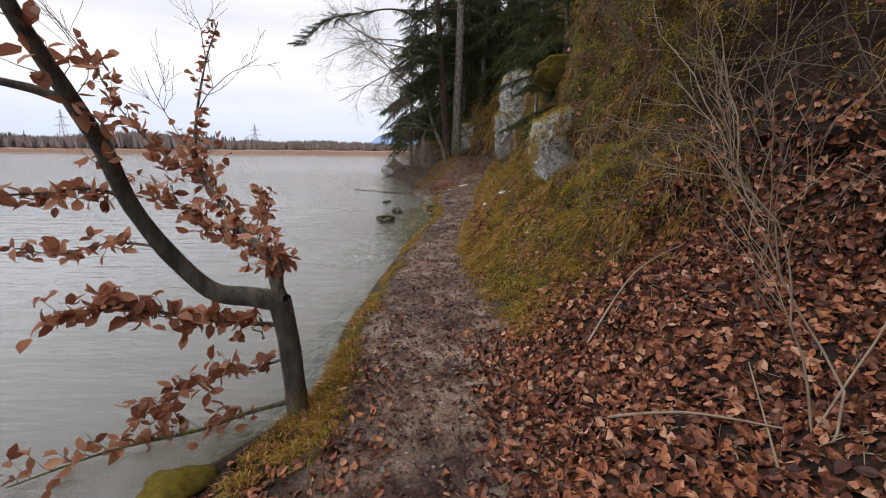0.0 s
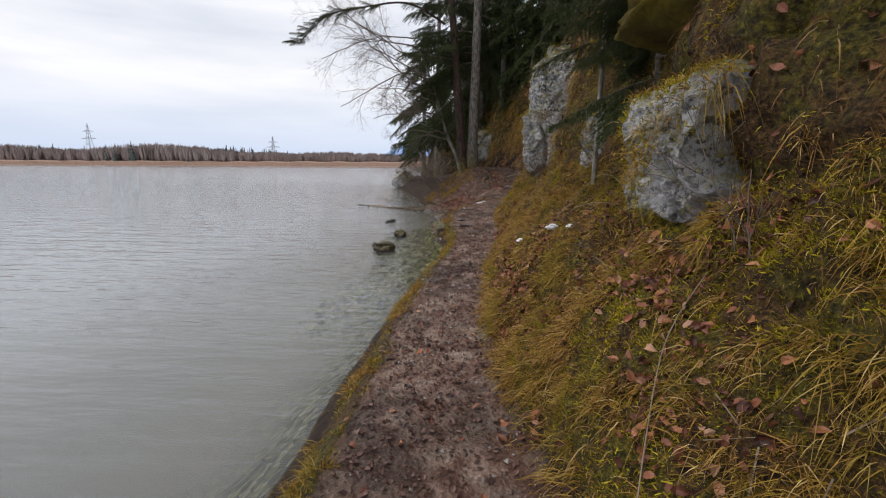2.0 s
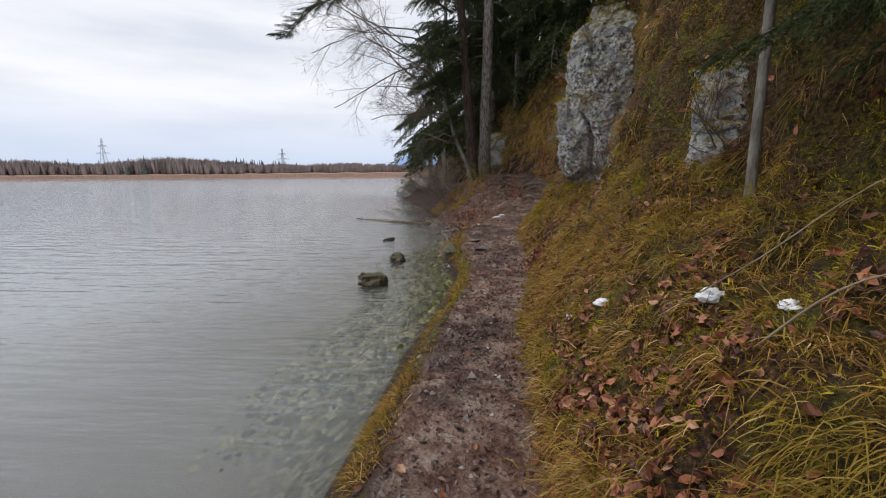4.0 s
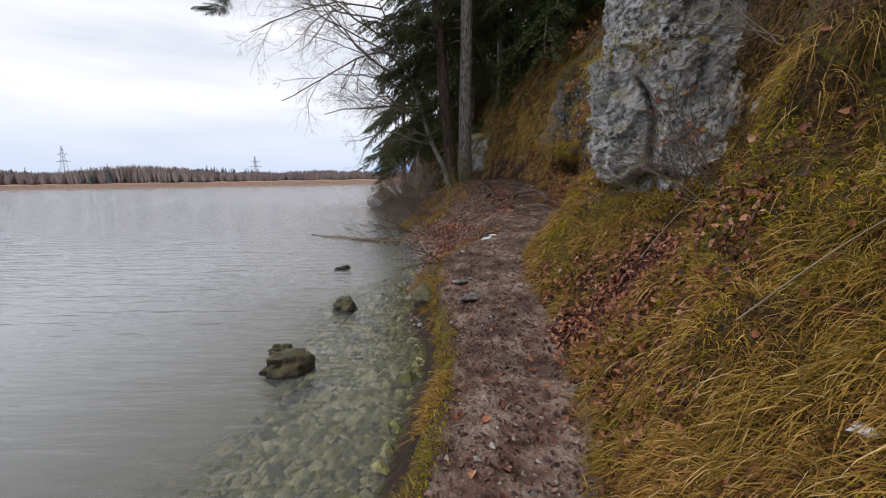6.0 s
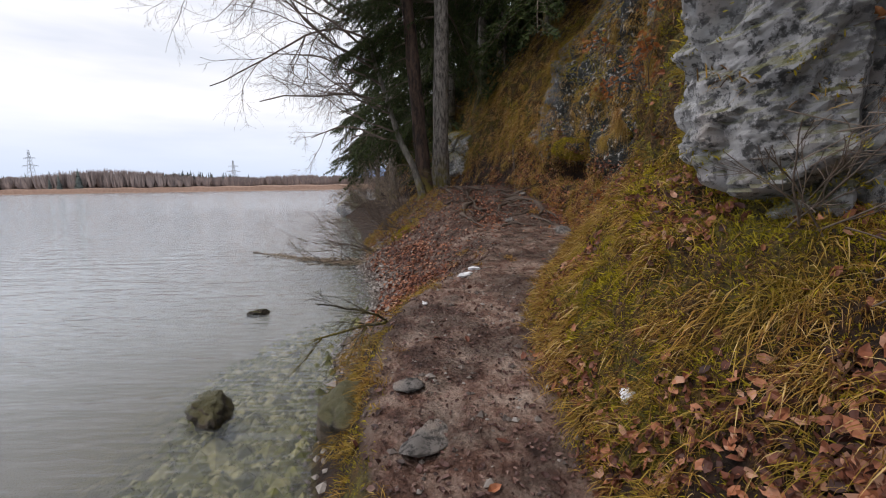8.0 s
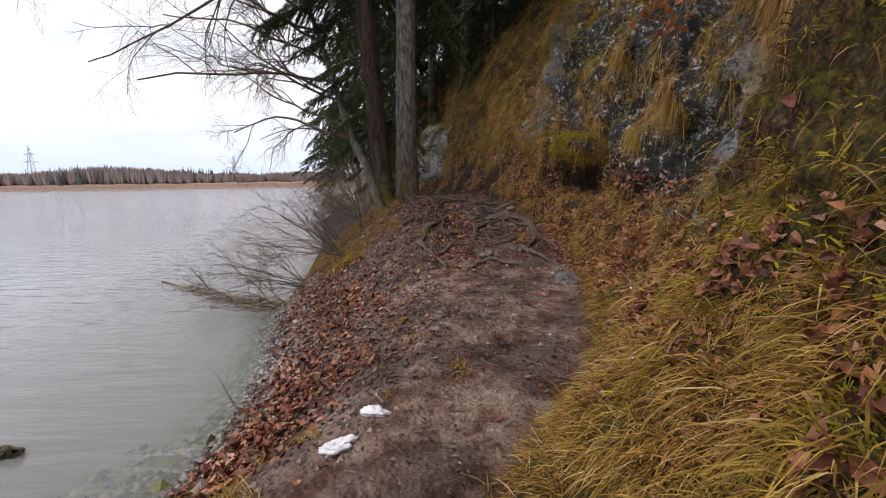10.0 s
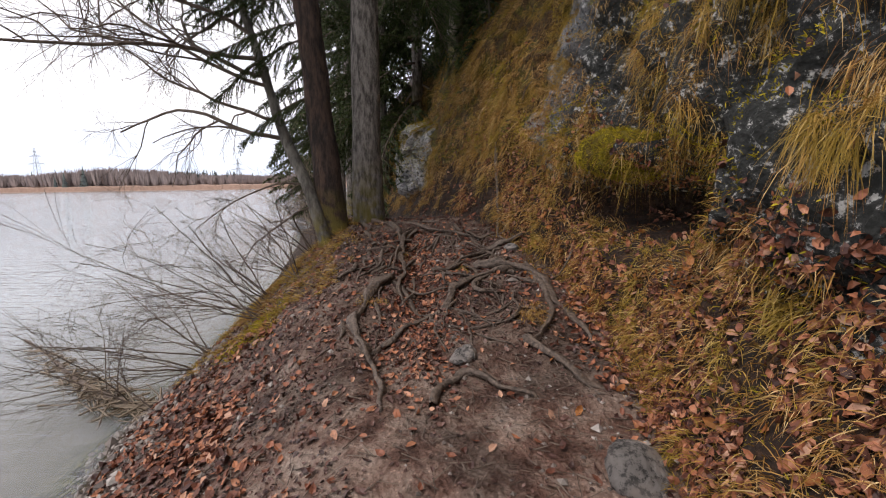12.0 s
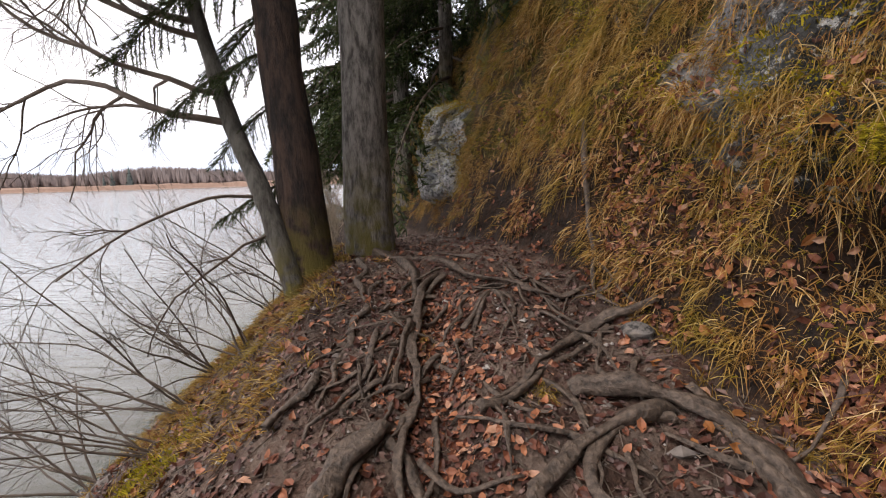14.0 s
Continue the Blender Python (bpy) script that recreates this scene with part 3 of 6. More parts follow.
disp = 0.024 * fbm(flat, 4.5, 3, 1) * w(np.maximum(on_path, dirt_slope)) + 0.012 * fbm(flat, 13.0, 2, 4) * w(on_path)
disp += (0.13 * fbm(flat, 1.9, 4, 2) + 0.075 * fbm(flat, 5.0, 3, 8)) * w(on_bank)
wall_y = bump_fn(flat[:, 1], 16.2, 17.2, 21.8, 23.0)
wall_big, wall_joint = blocks(flat, 1.6, 140)
wall_mid, wall_joint2 = blocks(flat, 4.2, 150)
disp += (0.20 * wall_big + 0.09 * wall_mid - 0.09 * np.exp(-(wall_joint / 0.07) ** 2)) * w(on_cliff) * (0.35 + 0.65 * wall_y)
# clods and footprints in the mud; hollows washed out between the roots
disp += (0.022 * fbm(flat, 7.0, 3, 24, True) - 0.008) * w(on_path)
rooty = w(bump_fn(vcol, col(5, 0.5), col(6, 0.0), col(6, 0.95), col(7, 0.2))) * bump_fn(flat[:, 1], 18.8, 20.2, 23.0, 24.0)
disp += (0.075 * fbm(flat, 2.1, 3, 26, True) + 0.03 * fbm(flat, 6.0, 3, 27)) * rooty
trough_x = np.interp(flat[:, 1], [19.5, 20.6, 21.4, 22.2, 23.0], [1.15, 1.2, 1.08, 1.0, 0.95])
disp -= 0.11 * np.exp(-((flat[:, 0] - trough_x) / 0.17) ** 2) * bump_fn(flat[:, 1], 20.0, 20.8, 22.3, 23.0)
disp += (0.16 * fbm(flat, 0.9, 3, 3) + 0.15 * fbm(flat, 1.7, 5, 5, True) + 0.07 * fbm(flat, 4.5, 3, 15, True) - 0.06) * w(on_cliff)
disp += 0.035 * fbm(flat, 2.2, 4, 6) * w(under) * (flat[:, 2] > -1)
disp += 0.04 * fbm(flat, 3.0, 3, 12) * w(bump_fn(vcol, col(5, 0.1), col(5, 0.5), col(5, 0.8), col(6, 0.05)))
# the hollow under the rock wall
cave = np.exp(-((flat[:, 1] - 20.5) / 0.8) ** 4 - ((flat[:, 2] - 2.06) / 0.23) ** 2) * w(bump_fn(vcol, col(8, -0.3), col(8, 0), col(9, 0.2), col(9, 0.5)))
flat = flat + nrm * disp[:, None] + np.array([1.2, 0.1, 0.0]) * cave[:, None]
G = flat.reshape(NR, NC, 3)
N = grid_normals(G)

zone = np.zeros((NR, NC, 4))
zone[..., 0] = np.clip(np.maximum(on_path, dirt_slope * 0.9), 0, 1)
zone[..., 0] *= 1 - 0.5 * rooty.reshape(NR, NC)
zone[..., 1] = on_cliff * (0.35 + 0.65 * np.maximum(bump_fn(yy, 16.6, 17.3, 21.8, 22.4), 0.08 * bump_fn(yy, 26, 27, 40, 44)))
# before y 5 dark mould replaces cliff moss, painting in the shade there
zone[..., 2] = np.maximum(0.72 * on_bank * np.maximum(bump_fn(yy, 3.9, 4.5, 11.8, 12.2), bump_fn(yy, 12.5, 12.9, 16.8, 17.6)), on_cliff * (0.58 - 0.31 * bump_fn(yy, 16.6, 17.4, 21.0, 21.8)) * (0.45 + 0.55 * bump_fn(yy, 3.8, 5.0, 58, 60)))
zone[..., 2] = np.maximum(zone[..., 2], 0.8 * bump_fn(vcol, col(5, 0.35), col(5, 0.6), col(6, 0.0), col(6, 0.12)) * bump_fn(yy, 2.5, 3.5, 13.0, 14.0))
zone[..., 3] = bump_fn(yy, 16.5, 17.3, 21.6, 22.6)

gg = Geo()
i0 = (np.arange(NR - 1)[:, None] * NC + np.arange(NC - 1)[None, :]).reshape(-1)
gg.add(G.reshape(-1, 3), np.stack([i0, i0 + 1, i0 + NC + 1, i0 + NC], -1))
# the same sheet runs on under the lake to the horizon
edge = G[:, 0]
skirt = np.concatenate([edge, edge * [0, 1, 0] + np.array([-1800, 0, -2.6])])
n_e = len(edge)
k = np.arange(n_e - 1)
gg.add(skirt, np.stack([k + n_e, k, k + 1, k + n_e + 1], -1))
far_row, near_row = G[-1], G[0]
for row, y_to in ((far_row, 2200.0), (near_row, -400.0)):
    row = np.concatenate([[[-1800.0, row[0, 1], -2.6]], row])
    NC_ = NC + 1
    out = np.concatenate([row, np.stack([row[:, 0], np.full(NC_, y_to), np.minimum(row[:, 2], 6.0)], -1)])
    k = np.arange(NC_ - 1)
    gg.add(out, np.stack([k, k + 1, k + NC_ + 1, k + NC_], -1))
ground = part("ground", gg, M_GROUND)
tagged(ground, "muddy lakeside path under a mossy limestone slope", "ground", kind="structure")
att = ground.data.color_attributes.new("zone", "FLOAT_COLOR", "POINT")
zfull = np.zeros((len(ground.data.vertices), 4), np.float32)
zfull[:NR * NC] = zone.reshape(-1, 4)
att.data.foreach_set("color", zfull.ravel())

# the water clouds with its depth: clear over the shore's stones, milky further out
wat = Geo()
w_rows = np.concatenate([[-400.0], ys[::8], [2200.0]])
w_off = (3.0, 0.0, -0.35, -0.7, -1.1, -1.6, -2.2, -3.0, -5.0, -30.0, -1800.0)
# clouding by depth; high values far out also stand for sky reflection
w_murk_sky = (0.08, 0.10, 0.15, 0.17, 0.19, 0.21, 0.24, 0.29, 0.42, 0.60, 0.60)
base_x = WATERLINE(np.clip(w_rows, -10, 60))
w_v = np.stack([np.stack([base_x + o, w_rows, 0 * w_rows], -1) for o in w_off], 1)
nw = len(w_off)
i0 = (np.arange(len(w_rows) - 1)[:, None] * nw + np.arange(nw - 1)[None]).reshape(-1)
wat.add(w_v.reshape(-1, 3), np.stack([i0 + 1, i0, i0 + nw, i0 + nw + 1], -1))
water = part("water", wat, M_WATER)
murk_sky = water.data.attributes.new("murk_sky", "FLOAT", "POINT")
murk_sky.data.foreach_set("value", (np.array(w_murk_sky)[None] * (1 - 0.6 * bump_fn(w_rows, 9, 10.5, 14.5, 16.5)[:, None] * np.array([1, 1, 1, 1, 1, 0.85, 0.55, 0.25, 0, 0, 0]))).astype(np.float32).ravel())
tagged(water, "calm grey lake water with fine ripples", "lake", kind="structure")


def pick(weight, n, r):
    """n random places on the ground sheet, by a weight on its grid: place, normal, row, column."""
    cell = weight[:-1, :-1].copy()
    area = np.linalg.norm(np.cross(G[1:, :-1] - G[:-1, :-1], G[:-1, 1:] - G[:-1, :-1]), axis=-1)
    p = (cell * area).ravel()
    idx = r.choice(p.size, n, p=p / p.sum())
    i, j = idx // (NC - 1), idx % (NC - 1)
    a, b = r.random((n, 1)), r.random((n, 1))
    pos = (G[i, j] * (1 - a) + G[i + 1, j] * a) * (1 - b) + (G[i, j + 1] * (1 - a) + G[i + 1, j + 1] * a) * b
    return pos, N[i, j], i, j


def ground_at(x, y):
    """Height of the ground sheet under a place, from the path's side."""
    i = int(np.clip(np.searchsorted(ys, y), 1, NR - 1))
    row = G[i]
    lo, hi = SEG[2][0], SEG[10][1]
    j = lo + int(np.argmin(np.abs(row[lo:hi, 0] - x)))
    return float(row[j, 2])

# ---------------------------------------------------------------- far shore
far = Geo()
fx = np.linspace(-1500, 900, 240)
fy = 556 + 6 * np.sin(fx / 83.0) + 4 * np.sin(fx / 31.0)
prof = [(0, -0.4), (1.5, 0.7), (3, 5.2), (14, 6.4), (60, 7.0), (400, 8.0)]
fv = np.concatenate([np.stack([fx, fy + dy, np.full_like(fx, z) + (0.5 * np.sin(fx / 7.3) if z > 2 else 0)], -1) for dy, z in prof])
n = len(fx)
k = np.arange(n - 1)
for a in range(len(prof) - 1):
    far.add(fv, np.stack([a * n + k, a * n + k + 1, (a + 1) * n + k + 1, (a + 1) * n + k], -1))
tagged(part("far_shore", far, M_REED), "rust-brown reed belt along the far shore", "shore", kind="structure")


def far_tree(g, x, y, z, h, w, r, fir):
    """A small tree of stacked ragged tiers, or a bare crown of upright slivers."""
    if fir:
        tiers = 7
        for q in range(tiers):
            s = q / tiers
            m = 9
            a = np.arange(m) * 2 * math.pi / m + r.random() * 6
            rad = w * (1 - s) * r.uniform(0.6, 1.15, m)
            ring = np.stack([x + np.cos(a) * rad, y + np.sin(a) * rad, z + h * (0.08 + s * 0.85) + r.normal(0, 0.03 * h, m)], -1)
            v = np.concatenate([ring, [[x, y, z + h * (0.3 + s * 0.75)]]])
            i = np.arange(m)
            g.add(v, np.stack([i, (i + 1) % m, np.full(m, m)], -1))
    else:
        m = 24
        a = r.random(m) * 6.3
        rad = w * np.sqrt(r.random(m))
        b = np.stack([x + np.cos(a) * rad * 0.3, y + np.sin(a) * rad * 0.3, np.full(m, z)], -1)
        top = np.stack([x + np.cos(a) * rad, y + np.sin(a) * rad, z + h * r.uniform(0.6, 1.0, m)], -1)
        mid = (b * 0.45 + top * 0.55)
        side = np.stack([r.uniform(0.5, 1.3, m) * w * 0.3, np.zeros(m), np.zeros(m)], -1)
        v = np.concatenate([b, mid - side, mid + side, top])
        i = np.arange(m)
        g.add(v, np.stack([i, i + 2 * m, i + 3 * m, i + m], -1))


r = np.random.default_rng(11)
bare, firs = Geo(), Geo()
for _ in range(3600):
    x = r.uniform(-1150, 250)
    h = r.uniform(17, 27) * (0.9 + 0.15 * math.sin(x / 40.0)) * min(1.0, max(0.6, (-x - 40) / 330))
    far_tree(bare, x, 574 + r.uniform(0, 60), 5.0, h, r.uniform(2.5, 5), r, False)
for _ in range(620):
    x = r.uniform(-1150, 250)
    dens = 0.5 + 0.5 * math.sin(x / 55.0 + 1.0)
    if r.random() > dens * 0.9:
        continue
    far_tree(firs, x, 590 + r.uniform(0, 70), 5.0, r.uniform(17, 29) * min(1.0, max(0.6, (-x - 40) / 330)), r.uniform(3.0, 5), r, True)
for _ in range(150):
    far_tree(firs, r.normal(-375, 38), 600 + r.uniform(0, 40), 4.0, r.uniform(16, 25), r.uniform(3, 4.5), r, True)
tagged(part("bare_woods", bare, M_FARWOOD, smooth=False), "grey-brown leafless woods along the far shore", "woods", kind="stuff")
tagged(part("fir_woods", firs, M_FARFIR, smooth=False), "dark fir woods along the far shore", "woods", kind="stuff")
for fx0, fh, fw in ((-455, 32, 5.5), (-480, 25, 4.0), (-492, 19, 3.5)):
    g = Geo()
    far_tree(g, 0, 0, 0, fh, fw, r, True)
    far_tree(g, 0.6, 0, 0, fh * 0.85, fw * 0.9, r, True)
    t = thing("fir_tree", (fx0, 569, 3.0), "dark lone fir standing in front of the far woods", "tree", "lone firs")
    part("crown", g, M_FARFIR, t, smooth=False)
    g = Geo()
    g.add(*tube([(0, 0, -0.5), (0, 0, fh * 0.5)], [0.4, 0.15], 6))
    part("trunk", g, M_PINE, t)


def pylon(base, h, arm):
    t = thing("power_pylon", base, "grey lattice steel power pylon above the far woods", "pylon", "power pylons")
    g = Geo()
    w0 = h * 0.085
    width = lambda s: w0 * (1 - s) ** 1.15 + 0.5
    for sx in (-1, 1):
        for sy in (-1, 1):
            p = [(sx * width(s), sy * width(s), h * s) for s in np.linspace(0, 1, 9)]
            g.add(*tube(p, 0.26, 4))
    part("mast", g, M_STEEL, t)
    g = Geo()
    ss = np.linspace(0, 0.95, 12)
    for a, b in zip(ss[:-1], ss[1:]):
        for sx, sy, ex, ey in ((-1, -1, 1, -1), (1, -1, -1, -1), (-1, 1, 1, 1), (1, 1, -1, 1), (-1, -1, -1, 1), (1, -1, 1, 1)):
            g.add(*tube([(sx * width(a), sy * width(a), h * a), (ex * width(b), ey * width(b), h * b)], 0.15, 3))
    part("bracing", g, M_STEEL, t)
    for s, f in ((0.62, 1.0), (0.80, 0.72)):
        g = Geo()
        L = arm * f
        for dz in (0, h * 0.035):
            g.add(*tube([(-L if dz == 0 else -L * 0.95, 0, h * s), (0, 0, h * s + dz), (L, 0, h * s)], 0.24, 4))
        for x in (-L, -L * 0.55, L * 0.55, L):
            g.add(*tube([(x, 0, h * s), (x, 0, h * s - 1.8)], 0.16, 4))
        part("cross_arm", g, M_STEEL, t)


pylon((-545, 604, 3.0), 56, 11)
pylon((-319, 700, 3.0), 44, 11)

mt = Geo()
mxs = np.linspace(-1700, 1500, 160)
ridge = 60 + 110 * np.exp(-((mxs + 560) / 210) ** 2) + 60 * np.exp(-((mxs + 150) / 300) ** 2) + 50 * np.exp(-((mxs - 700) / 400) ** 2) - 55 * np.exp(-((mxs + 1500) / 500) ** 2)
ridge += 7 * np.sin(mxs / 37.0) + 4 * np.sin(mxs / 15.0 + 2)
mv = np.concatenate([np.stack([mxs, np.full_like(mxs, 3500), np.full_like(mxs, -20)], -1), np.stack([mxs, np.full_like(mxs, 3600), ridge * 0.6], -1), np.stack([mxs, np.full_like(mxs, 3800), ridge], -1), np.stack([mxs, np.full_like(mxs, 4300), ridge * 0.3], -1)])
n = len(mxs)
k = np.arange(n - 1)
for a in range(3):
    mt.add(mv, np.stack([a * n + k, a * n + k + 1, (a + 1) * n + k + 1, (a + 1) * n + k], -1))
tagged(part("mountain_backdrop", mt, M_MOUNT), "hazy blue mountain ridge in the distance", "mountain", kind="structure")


# ---------------------------------------------------------------- rocks
def outcrop(name, base, size, turn, seed, label, mat=None, detail=5, rough=0.3, cuts=7):
    g = rock_geo(size, seed, detail, rough, cuts)
    ob = part(name, g, mat or M_ROCK, smooth=detail < 5)
    ob.matrix_world = pose(*base, *turn)
    return tagged(ob, label, "rock")


CRAGS = []


def crag(name, corner, ends, z0, z1, lean, seed, label, depth=1.2, mat=None, edge=1.0, relief=1.0):
    """A rock face that turns round a corner: ribs, ledges and cracks on a bent wall."""
    (ax, ay), (mx, my), (ex, ey) = ends[0], corner, ends[1]
    nu, nv = 190, 190
    path = spline([(ax, ay, 0), ((ax + mx) / 2, (ay + my) / 2, 0), (mx, my, 0), ((ex + mx) / 2, (ey + my) / 2, 0), (ex, ey, 0)], nu)
    v = np.linspace(0, 1, nv)
    p = np.repeat(path[:, None], nv, 1)
    p[:, :, 2] = z0 + (z1 - z0) * v
    tang = unit(np.gradient(path, axis=0))
    out = np.stack([-tang[:, 1], tang[:, 0], 0 * tang[:, 0]], -1)
    mid = np.array([(ax + ex) / 2 - mx, (ay + ey) / 2 - my])
    if out[nu // 2][:2] @ mid > 0:
        out = -out
    q = p.reshape(-1, 3)
    big, joint = blocks(q * [1, 1, 0.9], 1.1, seed)
    mid_, joint2 = blocks(q, 3.0, seed + 50)
    d = 0.10 * fbm(q, 0.9, 3, seed) + 0.15 * big * relief + 0.05 * mid_ * relief + (0.035 + 0.03 * relief) * fbm(q, 4.5, 4, seed + 7, True) + 0.045 * fbm(q, 10.0, 4, seed + 8, True) + 0.016 * fbm(q, 26.0, 2, seed + 9)
    d -= relief * (0.16 * np.exp(-(joint / 0.05) ** 2) * np.clip(0.2 + 2.5 * vnoise(q, 1.3, seed + 3), 0, 1) + 0.02 * np.exp(-(joint2 / 0.06) ** 2))
    d = d.reshape(nu, nv) + lean * np.sin(v * 2.6)[None] - 0.45 * np.clip(v - 0.86, 0, 1)[None] * 3 - 0.5 * np.clip(0.12 - v, 0, 1)[None] * 3
    uu = np.linspace(0, 1, nu)
    rim_ = np.maximum(np.abs(2 * uu - 1)[:, None], np.abs(2 * v - 1)[None]) + edge * (0.30 * vnoise(q, 2.2, seed + 11) + 0.14 * vnoise(q, 6.0, seed + 12)).reshape(nu, nv)
    d = d - 1.1 * edge * np.clip(rim_ - 0.58, 0, 1)
    f = p + out[:, None] * d[:, :, None]
    back = p - out[:, None] * depth
    CRAGS.append((f, rim_ * (0.75 + 0.25 * edge)))
    g = Geo()
    i = (np.arange(nu - 1)[:, None] * nv + np.arange(nv - 1)[None]).reshape(-1)
    quad = np.stack([i, i + nv, i + nv + 1, i + 1], -1)
    g.add(f.reshape(-1, 3), quad)
    rim = np.concatenate([f[:, -1], back[:, -1]])
    k = np.arange(nu - 1)
    g.add(rim, np.stack([k, k + 1, k + 1 + nu, k + nu], -1))
    rim = np.concatenate([f[:, 0], back[:, 0]])
    g.add(rim, np.stack([k, k + nu, k + 1 + nu, k + 1], -1))
    for e in (0, -1):
        rim = np.concatenate([f[e], back[e]])
        k = np.arange(nv - 1)
        g.add(rim, np.stack([k, k + 1, k + 1 + nv, k + nv], -1))
    me = g.mesh(name, mat or M_ROCK, False)
    bm = bmesh.new()
    bm.from_mesh(me)
    bmesh.ops.remove_doubles(bm, verts=bm.verts, dist=0.0004)
    bmesh.ops.recalc_face_normals(bm, faces=bm.faces)
    bm.to_mesh(me)
    bm.free()
    return tagged(part(name, me, None), label, "rock")


crag("limestone_crag", (1.52, 13.28), ((2.12, 14.4), (3.3, 12.25)), 1.1, 4.3, 0.12, 21, "grey limestone crag with cracks above a mossy bank", edge=0.35)
crag("limestone_outcrop", (1.23, 6.22), ((1.42, 6.76), (1.50, 5.62)), 1.2, 2.42, 0.06, 33, "pale limestone outcrop under a mossy ledge", 0.8, relief=0.4)
crag("limestone_outcrop", (1.72, 9.35), ((1.85, 9.95), (2.35, 8.8)), 1.45, 2.75, 0.05, 35, "grey limestone outcrop behind a young spruce", 0.8, relief=0.6)
crag("limestone_outcrop", (0.62, 26.7), ((0.3, 27.6), (1.5, 25.9)), 1.7, 3.7, 0.05, 37, "pale limestone outcrop beyond the tree roots", 0.8)
outcrop("moss_ledge", (1.62, 6.9, 2.82), (0.5, 0.8, 0.16), (0, 14, 15), 41, "mossy rock ledge jutting from the slope", M_LEDGE, detail=4)
for x, y, z, s, sd in ((-1.72, 12.52, 0.03, (0.24, 0.17, 0.14), 1), (-1.93, 12.95, 0.02, (0.20, 0.14, 0.07), 2), (-1.66, 14.52, 0.03, (0.22, 0.15, 0.12), 3), (-2.42, 17.25, 0.0, (0.19, 0.11, 0.06), 4)):
    tagged(outcrop("lake_rock", (x, y, z), s, (8 * sd, 5 * sd, 40 * sd), 50 + sd, "wet brown rock breaking the lake surface", M_WETROCK, 4, 0.55, 9), group="rocks in the shallow water")
outcrop("shore_boulder", (-5.1, 38.7, 0.5), (1.1, 0.9, 1.0), (5, 10, 30), 61, "grey boulder at the tip of the headland", detail=4)
outcrop("shore_boulder", (-0.42, 13.95, 0.22), (0.28, 0.34, 0.26), (0, 10, 20), 62, "mossy dark boulder holding the path edge", M_WETROCK, 4)
outcrop("shore_boulder", (-1.25, 2.75, 0.02), (0.24, 0.2, 0.13), (0, 5, 60), 63, "moss-covered stone at the water's edge", M_LEDGE, 4)
for x, y, s, sd in ((1.56, 19.9, (0.16, 0.11, 0.07), 1), (2.3, 18.75, (0.22, 0.16, 0.10), 2), (0.03, 13.4, (0.12, 0.2, 0.03), 3), (-0.08, 13.9, (0.12, 0.10, 0.03), 5), (2.2, 21.85, (0.09, 0.08, 0.06), 6), (0.62, 11.4, (0.05, 0.07, 0.03), 7)):
    outcrop("path_stone", (x, y, ground_at(x, y) + 0.01), s, (0, 0, 50 * sd), 70 + sd, "worn stone set in the muddy path", M_PATHSTONE, 3, 0.25, 6)


# ---------------------------------------------------------------- trees
def bough(seed, length, droop=0.35, dense=1.0, fine=1.0):
    """A spruce bough: a bending stem with side twigs, and the needles on them."""
    r = np.random.default_rng(seed)
    stem, needle = Geo(), Geo()
    s = np.linspace(0, 1, 9)
    line_ = np.stack([length * s, 0.05 * length * np.sin(3 * s + seed), -droop * length * s ** 1.6 + 0.12 * length * s], -1)
    stem.add(*tube(line_, np.linspace(0.018, 0.004, 9) * (length / 1.6), 4))
    base, way = [], []
    twigs = int(38 * dense * length / 1.6)
    for q in range(twigs):
        u = 0.12 + 0.88 * (q + r.random()) / twigs
        p = np.array([np.interp(u, s, line_[:, c]) for c in range(3)])
        side = 1 if q % 2 else -1
        d = unit([0.75, side * r.uniform(0.5, 0.9), r.uniform(-0.55, -0.05)])
        L = length * 0.30 * (1.1 - 0.75 * u) * r.uniform(0.7, 1.2) + 0.08
        e = np.linspace(0, 1, 5)
        tw = p + d * (L * e)[:, None] + np.array([0, 0, -0.25 * L]) * (e ** 2)[:, None]
        stem.add(*tube(tw, np.linspace(0.005, 0.002, 5), 3))
        m = int(L / 0.0075 * fine)
        t_ = r.random(m)
        base.append(np.stack([np.interp(t_, e, tw[:, c]) for c in range(3)], -1))
        way.append(unit(d * 0.9 + r.normal(0, 0.55, (m, 3)) + np.array([0, 0, -0.1])))
    base, way = np.concatenate(base), np.concatenate(way)
    m = len(base)
    L = r.uniform(0.04, 0.085, m) / fine ** 0.3
    sd = unit(np.cross(way, r.normal(size=(m, 3)))) * 0.0085 / fine
    v = np.stack([base - sd, base + sd, base + way * L[:, None]], 1).reshape(-1, 3)
    needle.add(v, np.arange(3 * m).reshape(-1, 3))
    return stem.mesh("stem", M_TWIG), needle.mesh("needles", M_NEEDLE, False)


BOUGHS = [bough(100 + q, 1.6, 0.25 + 0.15 * q, 1.0) for q in range(4)]
FINE_BOUGHS = [bough(110 + q, 1.6, 0.15 + 0.12 * q, 1.4, 2.4) for q in range(3)]


def put_bough(tree, at, yaw, size, tilt, r, dead=False, fine=False):
    kinds = FINE_BOUGHS if fine else BOUGHS
    stem, needle = kinds[int(r.integers(len(kinds)))]
    b = part("bough", stem, None, tree)
    b.matrix_local = pose(*at, 0, tilt, yaw) @ Matrix.Scale(size, 4)
    if not dead:
        part("needles", needle, None, b)
    return b


